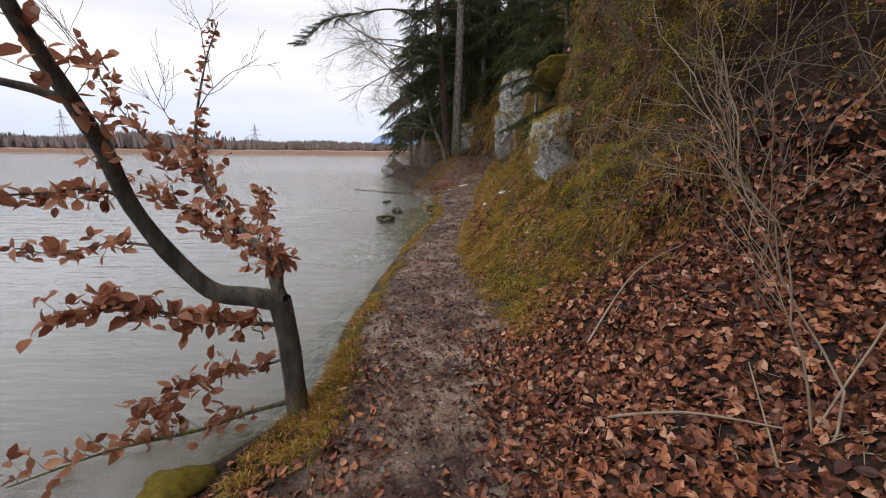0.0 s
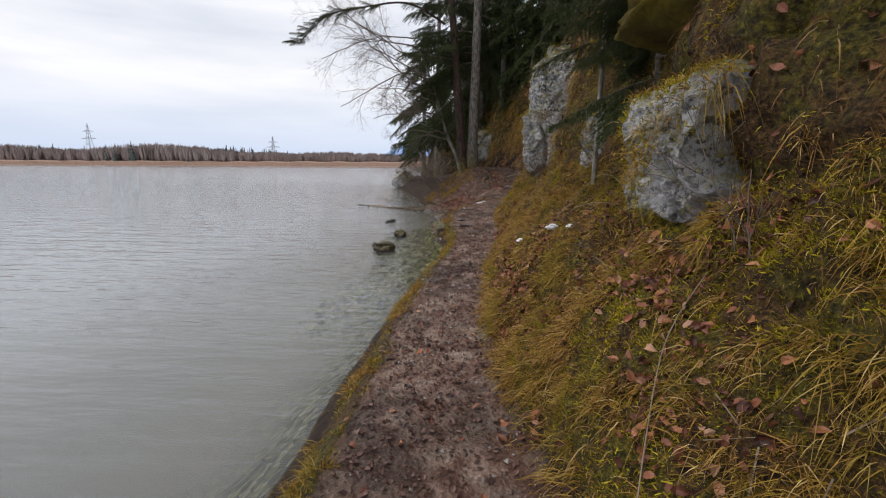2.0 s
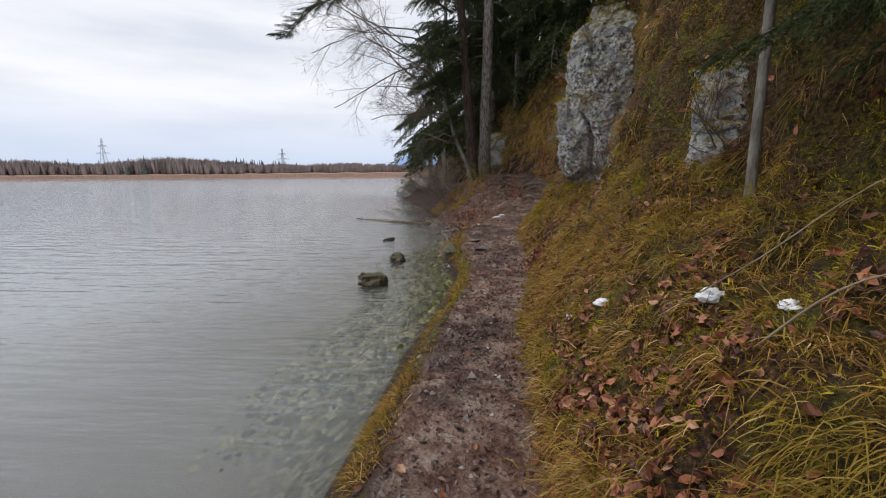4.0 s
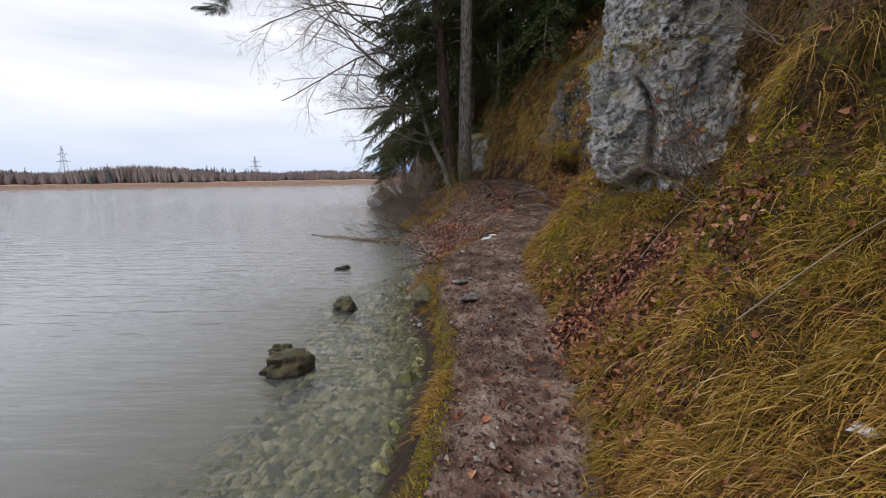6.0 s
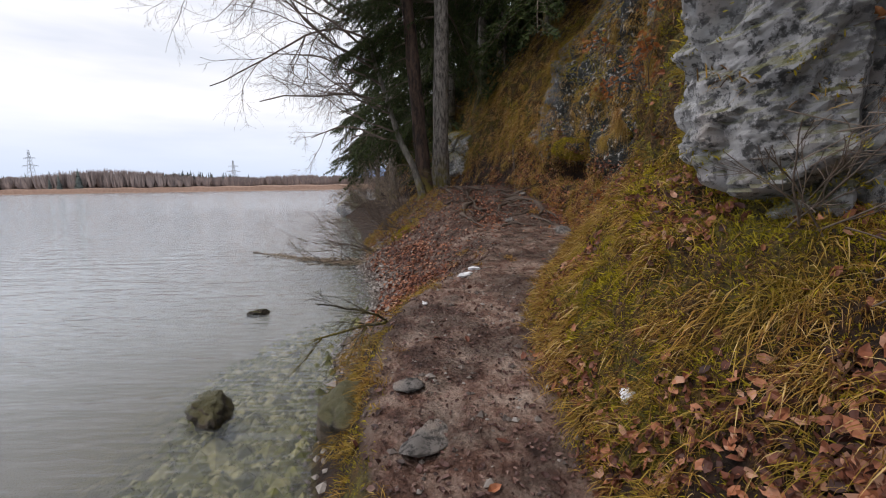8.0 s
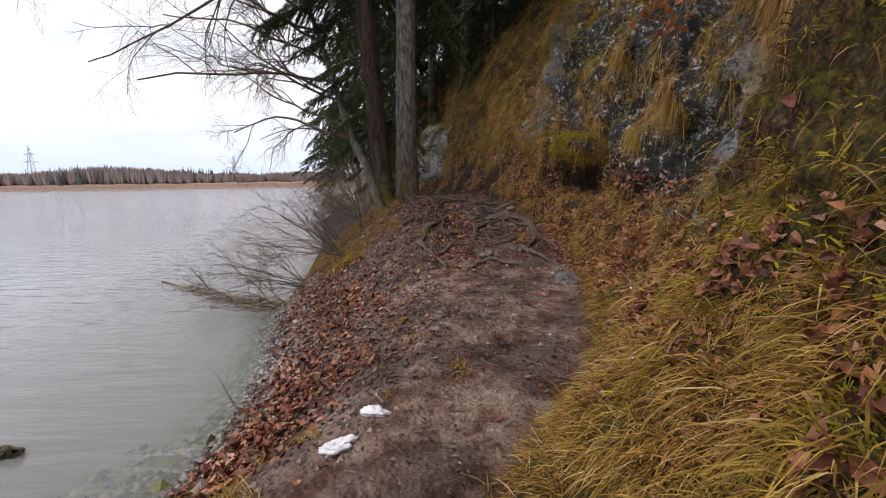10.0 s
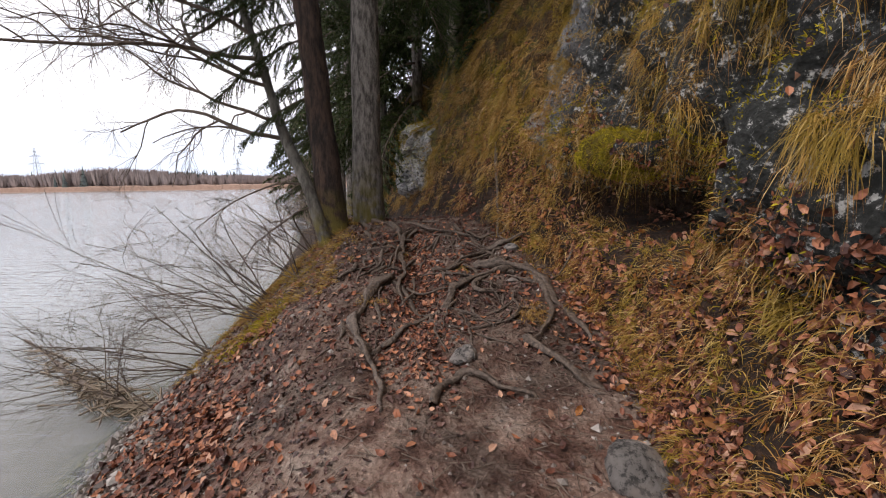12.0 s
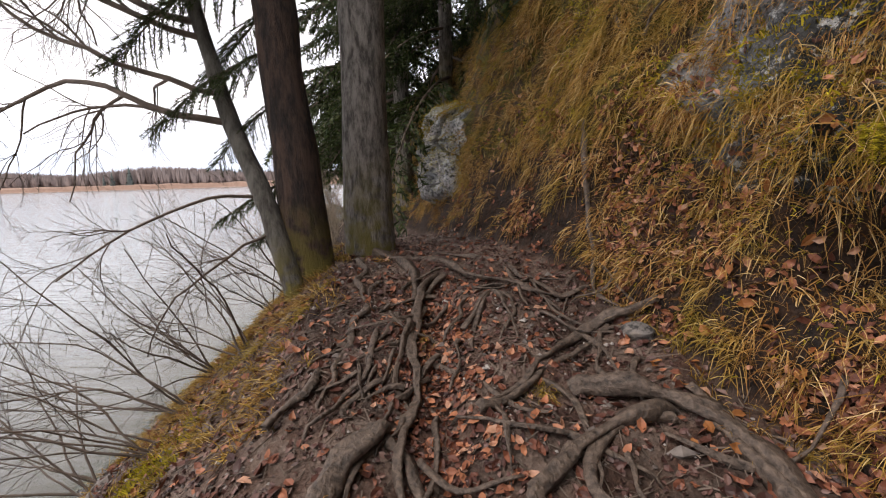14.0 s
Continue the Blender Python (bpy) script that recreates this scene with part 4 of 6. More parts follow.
def trunk_geo(points, radii, sides=16, flare=0.0):
    p = spline(points, 40)
    rad = np.interp(np.linspace(0, 1, 40), np.linspace(0, 1, len(radii)), radii)
    rad = rad * (1 + flare * np.exp(-np.linspace(0, 1, 40) * 26))
    g = Geo()
    g.add(*tube(p, rad, sides, 0.16))
    return g


def spruce(base, height, radius, low, count, size, seed, label, lean=(0, 0), mat=None, side=None, group=""):
    r = np.random.default_rng(seed)
    t = thing("spruce_tree", base, label, "tree", group)
    lx_, ly_ = lean
    part("trunk", trunk_geo([(0, 0, -0.25), (lx_ * 0.3, ly_ * 0.3, height * 0.3), (lx_ * 0.7, ly_ * 0.7, height * 0.7), (lx_, ly_, height)], [radius, radius * 0.85, radius * 0.6, radius * 0.15], 14, 0.5), mat or M_SPRUCE, t)
    for q in range(count):
        u = (q + r.random()) / count
        z = low + (height - low) * u ** 1.1
        yaw = r.uniform(0, 360) if side is None else r.normal(side[0], side[1])
        put_bough(t, (lx_ * z / height, ly_ * z / height, z), yaw, size * (1.15 - 0.75 * u) * r.uniform(0.75, 1.2), r.uniform(-6, 24), r, False, radius < 0.06 or group == "")
    return t


# the pair at the top of the roots
T1 = spruce((0.22, 23.75, 1.62), 15, 0.235, 4.6, 46, 1.7, 201, "tall grey-barked spruce with a mossy foot among bare roots", (0.3, 0.3))
T2 = spruce((-0.18, 23.25, 1.58), 14, 0.20, 4.4, 30, 1.35, 202, "dark flaky-barked spruce leaning out over the lake", (-1.15, 0.4), M_PINE, (170, 60))
# hanging lower boughs towards the lake
rb = np.random.default_rng(5)
for z, yaw, s in ((1.6, 165, 0.6), (2.0, 200, 0.75), (2.4, 150, 0.8), (2.8, 185, 1.0), (3.0, 215, 0.9), (0.9, 190, 0.5), (0.6, 160, 0.45), (4.3, 185, 1.4), (4.6, 202, 1.3), (4.0, 168, 1.2), (3.6, 182, 1.0)):
    put_bough(T2, (-0.08 * z, 0.03 * z, z), yaw, s, 20, rb, False, True)

# a long limb of the dark spruce, with tufts of needles at its end
limb = spline([(-0.85, 0.15, 6.2), (-2.4, -0.3, 6.9), (-4.2, -0.8, 6.6), (-5.6, -1.1, 6.2), (-6.8, -1.2, 5.2)], 24)
g = Geo()
g.add(*tube(limb, np.linspace(0.05, 0.010, 24), 6, 0.2))
part("limb", g, M_PINE, T2)
for q in range(9, 24):
    for side in (-1, -0.4, 0.5, 1):
        put_bough(T2, tuple(limb[q]), 180 + side * rb.uniform(20, 70), rb.uniform(0.22, 0.42), rb.uniform(-10, 25), rb, False, True)

# leaning grey tree whose bare limbs reach over the water
T3 = thing("leaning_alder", (-0.22, 23.0, 1.5), "leaning grey-barked leafless tree reaching over the lake", "tree")
t3 = [(0, 0, -0.2), (-0.27, 0.1, 0.72), (-0.62, 0.3, 1.45), (-0.82, 0.4, 2.05), (-1.06, 0.5, 2.85), (-1.5, 0.6, 4.2), (-2.3, 0.7, 6.0)]
part("trunk", trunk_geo(t3, [0.105, 0.085, 0.08, 0.07, 0.06, 0.045, 0.02], 10, 0.3), M_GREYBARK, T3)
ra = np.random.default_rng(31)
for p0, p1, L, rad in (((-0.62, 0.3, 1.45), (-0.9, -0.35, 0.12), 2.6, 0.035), ((-0.7, 0.35, 1.7), (-0.9, -0.5, 0.3), 2.4, 0.028), ((-0.92, 0.43, 2.35), (-0.95, -0.3, 0.25), 2.9, 0.034), ((-1.1, 0.5, 2.95), (-0.9, -0.5, 0.35), 3.0, 0.032), ((-1.2, 0.5, 3.3), (-0.8, 0.3, 0.2), 2.6, 0.026), ((-1.5, 0.6, 4.2), (-0.95, -0.3, 0.25), 4.4, 0.036), ((-1.7, 0.6, 4.7), (-0.9, -0.6, 0.1), 4.6, 0.036), ((-1.3, 0.55, 3.6), (-0.9, -0.6, 0.2), 4.2, 0.032), ((-2.0, 0.7, 5.4), (-1, 0.1, 0.2), 4.6, 0.034), ((-2.2, 0.7, 5.8), (-0.9, -0.4, 0.15), 4.4, 0.03), ((-1.0, 0.45, 2.6), (-0.9, -0.7, 0.5), 3.4, 0.034), ((-1.25, 0.5, 3.4), (-0.95, -0.1, 0.5), 4.0, 0.036), ((-0.85, 0.4, 2.2), (-1.0, -0.2, 0.15), 3.2, 0.030), ((-1.4, 0.55, 3.9), (-1.0, -0.9, 0.3), 4.2, 0.036), ((-0.3, 0.12, 0.8), (-0.8, -0.5, 0.1), 1.6, 0.016), ((-0.2, 0.05, 0.5), (-0.8, -0.6, -0.1), 1.5, 0.014)):
    g = Geo()
    grow(g, p0, p1, L, rad, 3, ra, 0.035, 0.75, 6 if p0[2] > 3 else 5, None, 5, 0.16)
    part("limb", g, M_TWIG, T3)

# trees on the slope above and behind
for x, y, h, rad, low, cnt, sz, sd in ((1.75, 27.0, 13, 0.16, 2.5, 44, 1.6, 301), (3.4, 24.5, 12, 0.15, 1.5, 44, 1.7, 302), (-0.4, 30.0, 13, 0.2, 2.4, 50, 1.9, 303), (-2.2, 34.0, 14, 0.2, 2.6, 56, 2.1, 304), (-3.6, 38.5, 11, 0.18, 2.6, 50, 2.0, 305), (2.2, 31.0, 14, 0.2, 1.0, 44, 2.0, 306), (5.2, 19.0, 12, 0.18, 0.8, 44, 2.0, 307), (4.2, 14.5, 11, 0.15, 0.6, 48, 1.9, 308), (4.4, 9.8, 12, 0.16, 0.5, 50, 2.0, 309), (3.9, 6.2, 11, 0.15, 0.5, 50, 1.9, 310), (5.2, 2.6, 12, 0.17, 0.6, 46, 2.0, 311), (5.4, -1.5, 12, 0.17, 0.8, 40, 2.0, 312), (5.0, 22.5, 13, 0.18, 0.6, 46, 2.0, 313), (0.75, 29.0, 12, 0.15, 0.4, 54, 1.8, 314), (2.5, 27.6, 12, 0.15, 0.3, 54, 1.9, 315), (3.3, 29.5, 13, 0.16, 0.3, 50, 2.0, 316), (1.4, 33.0, 13, 0.18, 0.4, 50, 2.1, 317), (4.3, 26.5, 12, 0.16, 0.3, 50, 2.0, 318)):
    spruce((x, y, ground_at(x, y)), h, rad, low, cnt, sz, sd, "dark spruce growing on the steep slope", (0.2, 0.1), group="spruces on the slope")
# extra spruces, mostly above the view, added to keep light off the cliff
for x, y, sd in ((3.0, 4.6, 331), (2.7, 8.1, 332), (3.9, 10.9, 333), (3.9, 1.2, 335), (3.3, 3.2, 336), (2.75, 5.7, 337), (3.7, 2.2, 338)):
    spruce((x, y, ground_at(x, y)), 7.5, 0.09, 0.2, 54, 1.25, sd, "slender spruce added mostly out of view to shade the cliff", (-0.3, 0.1), group="spruces on the slope")
# young spruce in front of the second outcrop
spruce((1.54, 8.57, ground_at(1.54, 8.57)), 5.6, 0.030, 1.3, 60, 0.48, 321, "young spruce with a pale slender trunk", (0.05, 0.1), M_PALEBARK)
spruce((1.86, 7.75, ground_at(1.86, 7.75) - 0.1), 4.6, 0.04, 0.75, 90, 0.58, 322, "young spruce with dense dark boughs", (-0.2, -0.1), M_GREYBARK)


# ---------------------------------------------------------------- beech sapling at the water
BE = np.array([-0.85, 3.25, 0.16])
BEECH = thing("beech_sapling", BE, "crooked young beech holding dry copper leaves at the water's edge", "tree")


def leaf_mesh(seed):
    r_ = np.random.default_rng(seed)
    g = Geo()
    v, f = leaves(np.zeros((1, 3)), np.array([[0, 0, 1.0]]), np.array([1.0]), np.array([r_.uniform(-0.6, 0.9)]), r_)
    c = v[0]
    g.add(v - c, f)
    return g.mesh("beech_leaf", M_BEECHLEAF)


BEECH_LEAVES = [leaf_mesh(400 + q) for q in range(6)]


def beech_part(name, pts, radii, sides=8, n=26):
    g = Geo()
    p = spline(np.array(pts) - BE, n)
    g.add(*tube(p, np.interp(np.linspace(0, 1, n), np.linspace(0, 1, len(radii)), radii), sides, 0.12))
    part(name, g, M_BEECHBARK, BEECH)
    return p


rl = np.random.default_rng(77)
leaf_n = [0]


def leafy(line_, spacing, reach, size, twig_parent_r=0.004, frm=0.15):
    """Short leafy twigs along a branch, each leaf its own piece."""
    seg = np.linalg.norm(np.diff(line_, axis=0), axis=1).sum()
    m = int(seg * (1 - frm) / spacing)
    g = Geo()
    for q in range(m):
        u = frm + (1 - frm) * (q + rl.random()) / m
        i = min(int(u * (len(line_) - 1)), len(line_) - 2)
        p, d0 = line_[i], unit(line_[i + 1] - line_[i])
        d = unit(d0 * 0.6 + unit(np.cross(d0, rl.normal(size=3))) * 0.8 + np.array([0, 0, 0.1]))
        L = reach * rl.uniform(0.5, 1.3)
        e = np.linspace(0, 1, 4)[:, None]
        tw = p + d * L * e + rl.normal(0, 0.006, (4, 3))
        g.add(*tube(tw, np.linspace(twig_parent_r, 0.0012, 4), 3))
        for z in range(int(rl.integers(3, 6))):
            ob = part("leaf", BEECH_LEAVES[int(rl.integers(6))], None, BEECH)
            at = tw[int(rl.integers(1, 4))]
            s = size * rl.uniform(0.7, 1.25)
            ob.matrix_local = pose(*at, rl.normal(25, 45), rl.normal(15, 40), rl.uniform(0, 360)) @ Matrix.Scale(s, 4)
            leaf_n[0] += 1
    tagged(part("twig", g, M_TWIG, BEECH), kind="stuff")


beech_part("trunk", [(-0.83, 3.3, 0.02), (-0.84, 3.28, 0.40), (-0.85, 3.26, 0.70), (-0.87, 3.22, 0.95)], [0.085, 0.066, 0.062, 0.065], 12)
main = beech_part("limb", [(-0.87, 3.22, 0.93), (-1.0, 3.14, 0.99), (-1.17, 3.05, 1.05), (-1.31, 2.95, 1.28), (-1.37, 2.8, 1.56), (-1.34, 2.65, 1.82), (-1.32, 2.5, 2.01), (-1.32, 2.4, 2.16), (-1.30, 2.3, 2.29), (-1.25, 2.1, 2.6), (-1.2, 1.9, 3.0)], [0.060, 0.054, 0.05, 0.044, 0.04, 0.036, 0.032, 0.028, 0.025, 0.02, 0.014], 10, 50)
second = beech_part("limb", [(-0.87, 3.24, 0.95), (-0.92, 3.28, 1.08), (-0.98, 3.36, 1.16), (-1.24, 3.6, 1.28), (-1.61, 3.9, 1.56), (-1.86, 4.2, 1.88), (-2.06, 4.8, 2.53), (-2.16, 5.3, 3.04)], [0.045, 0.034, 0.028, 0.021, 0.016, 0.012, 0.008, 0.004], 8, 40)
beech_part("stub", [(-0.88, 3.24, 1.0), (-0.86, 3.24, 1.08), (-0.87, 3.25, 1.19)], [0.03, 0.016, 0.010], 6, 8)
beech_part("stub", [(-0.93, 3.3, 1.10), (-0.955, 3.3, 1.18), (-0.95, 3.3, 1.24)], [0.022, 0.014, 0.009], 6, 8)
low1 = beech_part("branch", [(-0.86, 3.25, 0.77), (-1.2, 3.2, 0.81), (-1.46, 3.1, 0.89), (-1.7, 3.0, 0.96), (-1.96, 2.9, 0.94)], [0.016, 0.012, 0.009, 0.006, 0.003], 6)
low2 = beech_part("branch", [(-0.86, 3.28, 0.24), (-1.18, 3.25, 0.15), (-1.46, 3.2, 0.06), (-1.85, 3.0, 0.06), (-2.19, 2.7, 0.05)], [0.017, 0.013, 0.010, 0.007, 0.003], 6)
low4 = beech_part("branch", [(-0.86, 3.26, 0.55), (-1.1, 3.3, 0.45), (-1.35, 3.3, 0.40), (-1.6, 3.2, 0.28), (-1.75, 3.15, 0.2)], [0.010, 0.008, 0.006, 0.004, 0.002], 5)
mid = beech_part("branch", [(-1.38, 2.8, 1.59), (-1.53, 2.75, 1.63), (-1.72, 2.7, 1.61), (-1.95, 2.62, 1.60)], [0.012, 0.009, 0.006, 0.003], 6)
up = beech_part("branch", [(-1.34, 2.5, 1.99), (-1.4, 2.45, 2.02), (-1.47, 2.4, 2.04), (-1.7, 2.3, 2.1)], [0.02, 0.018, 0.016, 0.01], 6)
low3 = beech_part("branch", [(-1.31, 2.95, 1.31), (-1.73, 3.1, 1.30), (-2.16, 3.2, 1.21), (-2.39, 3.2, 1.24)], [0.010, 0.007, 0.005, 0.002], 5)
side2 = beech_part("branch", [(-1.24, 3.6, 1.28), (-1.5, 3.75, 1.30), (-1.75, 3.8, 1.42), (-2.0, 3.9, 1.6)], [0.010, 0.008, 0.005, 0.002], 5)
side3 = beech_part("branch", [(-1.61, 3.9, 1.56), (-1.95, 4.0, 1.75), (-2.3, 4.1, 2.05), (-2.6, 4.2, 2.5)], [0.008, 0.006, 0.004, 0.002], 5)
side4 = beech_part("branch", [(-1.1, 3.5, 1.22), (-1.25, 3.9, 1.3), (-1.4, 4.3, 1.40), (-1.5, 4.55, 1.45)], [0.008, 0.006, 0.004, 0.002], 5)
for ln, sp, re, sz, fr in ((low1, 0.020, 0.13, 0.10, 0.1), (low2, 0.05, 0.14, 0.09, 0.2), (low4, 0.03, 0.14, 0.09, 0.15), (mid, 0.032, 0.08, 0.075, 0.1), (low3, 0.05, 0.08, 0.075, 0.2), (side2, 0.024, 0.16, 0.088, 0.0), (side3, 0.04, 0.12, 0.09, 0.1), (side4, 0.045, 0.08, 0.085, 0.35), (second[4:30], 0.028, 0.20, 0.085, 0.0), (second[24:], 0.07, 0.12, 0.07, 0.0), (main[22:34], 0.05, 0.16, 0.085, 0.0), (main[36:46], 0.10, 0.14, 0.08, 0.0)):
    leafy(ln, sp, re, sz, 0.003, fr)
g = Geo()
for p0, d0, L in ((second[-6], (-0.3, 0.5, 1), 0.9), (second[-14], (-0.8, 0.3, 0.9), 0.9), (second[-10], (0.5, 0.6, 0.9), 0.8), (side3[-6], (-0.4, 0.1, 1), 0.9), (up[-8], (-0.7, 0.3, 0.7), 0.6)):
    grow(g, p0, d0, L, 0.006, 2, rl, -0.02, 0.6, 4, None, 4, 0.12)
tagged(part("twig", g, M_TWIG, BEECH), kind="stuff")

# ---------------------------------------------------------------- roots of the big spruce
def root(points, radius, tree, seed, sink=0.6, end=0.35, n=None):
    """A root that runs over the ground, humped and knotted, under the tree that it feeds."""
    p2 = np.array([(x, y, 0.0) for x, y in points])
    m = n or max(10, int(np.linalg.norm(np.diff(p2, axis=0), axis=1).sum() / 0.05))
    p = spline(p2, m)
    p[:, :2] += 0.05 * np.stack([vnoise(p, 3.0, seed), vnoise(p, 3.0, seed + 1)], -1) + 0.02 * np.stack([vnoise(p, 9.0, seed + 4), vnoise(p, 9.0, seed + 5)], -1)
    rad = (0.60 * radius + 0.008) * np.linspace(1.0, end, m) * (1 + 0.50 * vnoise(p, 7.0, seed + 2))
    for q in range(m):
        p[q, 2] = ground_at(p[q, 0], p[q, 1])
    k = np.array([0.2, 0.2, 0.2, 0.2, 0.2])
    p[:, 2] = np.convolve(np.pad(p[:, 2], 2, mode="edge"), k, "valid")
    p[:, 2] += rad * (1 - sink) + 0.012 + 0.03 * vnoise(p, 3.4, seed + 3)
    p[0, 2] -= radius * 0.5
    p[-1, 2] -= rad[-1] * 2 + 0.03
    g = Geo()
    v, f = tube(p, rad, 12, 0.45)
    mid = np.repeat(p, 12, 0)
    turn = np.tile(np.arange(12) * math.pi / 6, m) + 2.2 * np.repeat(vnoise(p, 2.5, seed + 12), 12)
    v = mid + (v - mid) * (1 + 0.20 * np.cos(3 * turn) + 0.10 * np.cos(5 * turn + 1) + 0.30 * fbm(v * [1, 1, 0.6], 13.0, 3, seed + 6, True) + 0.12 * fbm(v, 40.0, 2, seed + 8))[:, None] * [1, 1, 0.85]
    g.add(v - np.array(tree.location), f)
    part("root", g, M_ROOT, tree)


MAIN_ROOTS = (
    (((0.32, 23.5), (0.62, 23.18), (0.83, 22.7), (0.85, 22.1), (0.86, 21.6), (1.02, 21.3)), 0.050),
    (((0.25, 23.3), (0.45, 22.5), (0.58, 21.9), (0.52, 21.3)), 0.030),
    (((0.88, 21.2), (0.74, 20.95), (0.67, 20.7), (0.70, 20.4), (0.80, 20.0)), 0.055),
    (((2.12, 21.3), (1.68, 21.05), (1.40, 20.7), (1.20, 20.45), (1.02, 20.2), (0.86, 19.95)), 0.045),
    (((2.35, 22.0), (2.1, 22.02), (1.80, 21.85), (1.55, 21.55), (1.3, 21.3)), 0.040),
    (((1.75, 21.48), (2.1, 21.38), (2.32, 21.2), (2.42, 20.88), (2.46, 20.6), (2.50, 20.35), (2.52, 20.05)), 0.062),
    (((2.31, 21.2), (2.38, 20.9), (2.36, 20.5), (2.22, 20.2), (2.08, 19.95)), 0.055),
    (((2.1, 21.3), (1.82, 21.18), (1.73, 20.93), (1.85, 20.84), (2.08, 20.9)), 0.030),
)
MORE_ROOTS = (
    (((0.62, 23.3), (1.16, 22.95), (1.58, 22.58), (1.85, 22.25)), 0.034),
    (((0.7, 23.5), (1.45, 23.14), (1.80, 22.45), (2.1, 22.5)), 0.030),
    (((0.92, 21.18), (1.07, 20.93), (1.15, 20.67), (1.11, 20.5)), 0.026),
    (((1.41, 20.67), (1.57, 20.54), (1.76, 20.46), (1.92, 20.34)), 0.026),
    (((0.62, 20.58), (0.74, 20.2), (0.86, 19.95), (0.98, 19.6), (1.02, 19.3)), 0.042),
    (((1.38, 19.3), (1.48, 19.66), (1.62, 19.62), (1.78, 19.45), (1.96, 19.35)), 0.036),
    (((0.97, 22.9), (0.89, 22.3), (0.88, 21.95), (0.99, 21.5), (0.97, 21.15), (1.03, 20.85)), 0.036),
    (((1.3, 21.3), (1.44, 21.4), (1.77, 21.73), (2.04, 22.0), (2.2, 21.95)), 0.028),
    (((2.2, 23.2), (2.2, 22.7), (2.15, 22.4), (2.18, 22.1)), 0.028),
    (((1.21, 22.05), (1.28, 22.35), (1.45, 22.6), (1.75, 22.7)), 0.026),
    (((0.34, 21.2), (0.46, 21.45), (0.44, 21.65)), 0.024),
    (((2.0, 20.0), (2.2, 19.75), (2.35, 19.5), (2.62, 19.3)), 0.034),
)
for sd, (pts, rad) in enumerate(MAIN_ROOTS + MORE_ROOTS):
    root(pts, rad, T1, 500 + 7 * sd)
rr = np.random.default_rng(91)
for q in range(75):
    x0, y0 = rr.uniform(0.5, 2.4), rr.uniform(20.3, 23.2)
    a = rr.normal(-1.75, 0.7)
    L = rr.uniform(0.25, 0.8)
    bend = rr.normal(0, 0.5)
    pts = [(x0 + L * s * math.cos(a + bend * s), y0 + L * s * math.sin(a + bend * s)) for s in (0, 0.33, 0.66, 1.0)]
    root(pts, rr.uniform(0.007, 0.019), T1, 900 + 5 * q, 0.6, 0.4)


# ---------------------------------------------------------------- ground cover
def mask_noise(scale, seed, lo, hi):
    v = fbm(G.reshape(-1, 3), scale, 3, seed).reshape(NR, NC)
    return np.clip((v - lo) / (hi - lo), 0, 1)


bank_v = bump_fn(vcol, col(7, -0.06), col(7, 0.08), col(8, 0.6), col(9, 0.05))
grass_y = np.maximum(bump_fn(yy, 3.8, 4.5, 11.7, 12.1), bump_fn(yy, 12.2, 12.5, 15.6, 16.4))
strip = bump_fn(vcol, col(5, 0.3), col(5, 0.55), col(6, 0.0), col(6, 0.08)) * bump_fn(yy, 2.6, 3.4, 14.0, 15.0)


def tufts(name, label, weight, count, per, length, width, spread, droop, lift, mat, pull=(0.0, 0.0, 0.0), seed=1, places=None):
    """Tufts of blades on the ground sheet or on given places, all in one sheet of grass."""
    r = np.random.default_rng(seed)
    pos, nor = (places or pick(weight, count, r))[:2]
    count = len(pos)
    size = r.uniform(0.6, 1.25, count)
    base = np.repeat(pos, per, 0) + r.normal(0, spread, (count * per, 3)) * np.repeat(size, per)[:, None]
    nn = np.repeat(nor, per, 0)
    base -= nn * (np.einsum("ij,ij->i", base - np.repeat(pos, per, 0), nn)[:, None] + 0.01)
    lean = np.repeat(r.normal(0, 0.35, (count, 3)), per, 0)
    way = unit(nn * lift + lean + r.normal(0, 0.55, (count * per, 3)) + np.array([0, 0, 0.35]) + np.array(pull))
    L = r.uniform(0.45, 1.2, count * per) * np.repeat(size, per) * length
    v, q, t = blades(base, way, L, r.uniform(0.6, 1.3, count * per) * width, r.uniform(0.5, 1.4, count * per) * droop, r)
    g = Geo()
    g.add(v, q)
    g.f.append(t)
    return tagged(part(name, g, mat, smooth=False), label, "grass" if "moss" not in name else "moss", kind="stuff")


moss_spot = mask_noise(1.9, 71, 0.0, 0.2)
tufts("sedge_grass", "dry golden sedge drooping over the mossy bank", bank_v * grass_y * (0.25 + mask_noise(1.6, 40, -0.1, 0.35)) * (1 - 0.75 * moss_spot), 2000, 36, 0.17, 0.0042, 0.035, 0.75, 0.7, M_GRASS, (-0.25, -0.05, 0), 61)
edge_v = bump_fn(vcol, col(7, -0.1), col(7, 0.0), col(7, 0.2), col(7, 0.4))
tufts("path_edge_grass", "dry grass fringe along the foot of the bank", edge_v * np.maximum(bump_fn(yy, 5.2, 6.2, 11.4, 12.0), bump_fn(yy, 13.4, 13.8, 22.0, 23.0)), 420, 34, 0.17, 0.004, 0.03, 0.6, 0.6, M_GRASS, (-0.3, 0, 0.1), 62)
tufts("shore_grass", "yellow grass fringe between path and water", strip * (0.1 + mask_noise(2.0, 44, -0.1, 0.3) + 2.5 * bump_fn(yy, 2.4, 2.8, 3.7, 4.3)), 640, 30, 0.13, 0.004, 0.03, 0.55, 0.6, M_GRASS, (-0.2, 0, 0.1), 63)
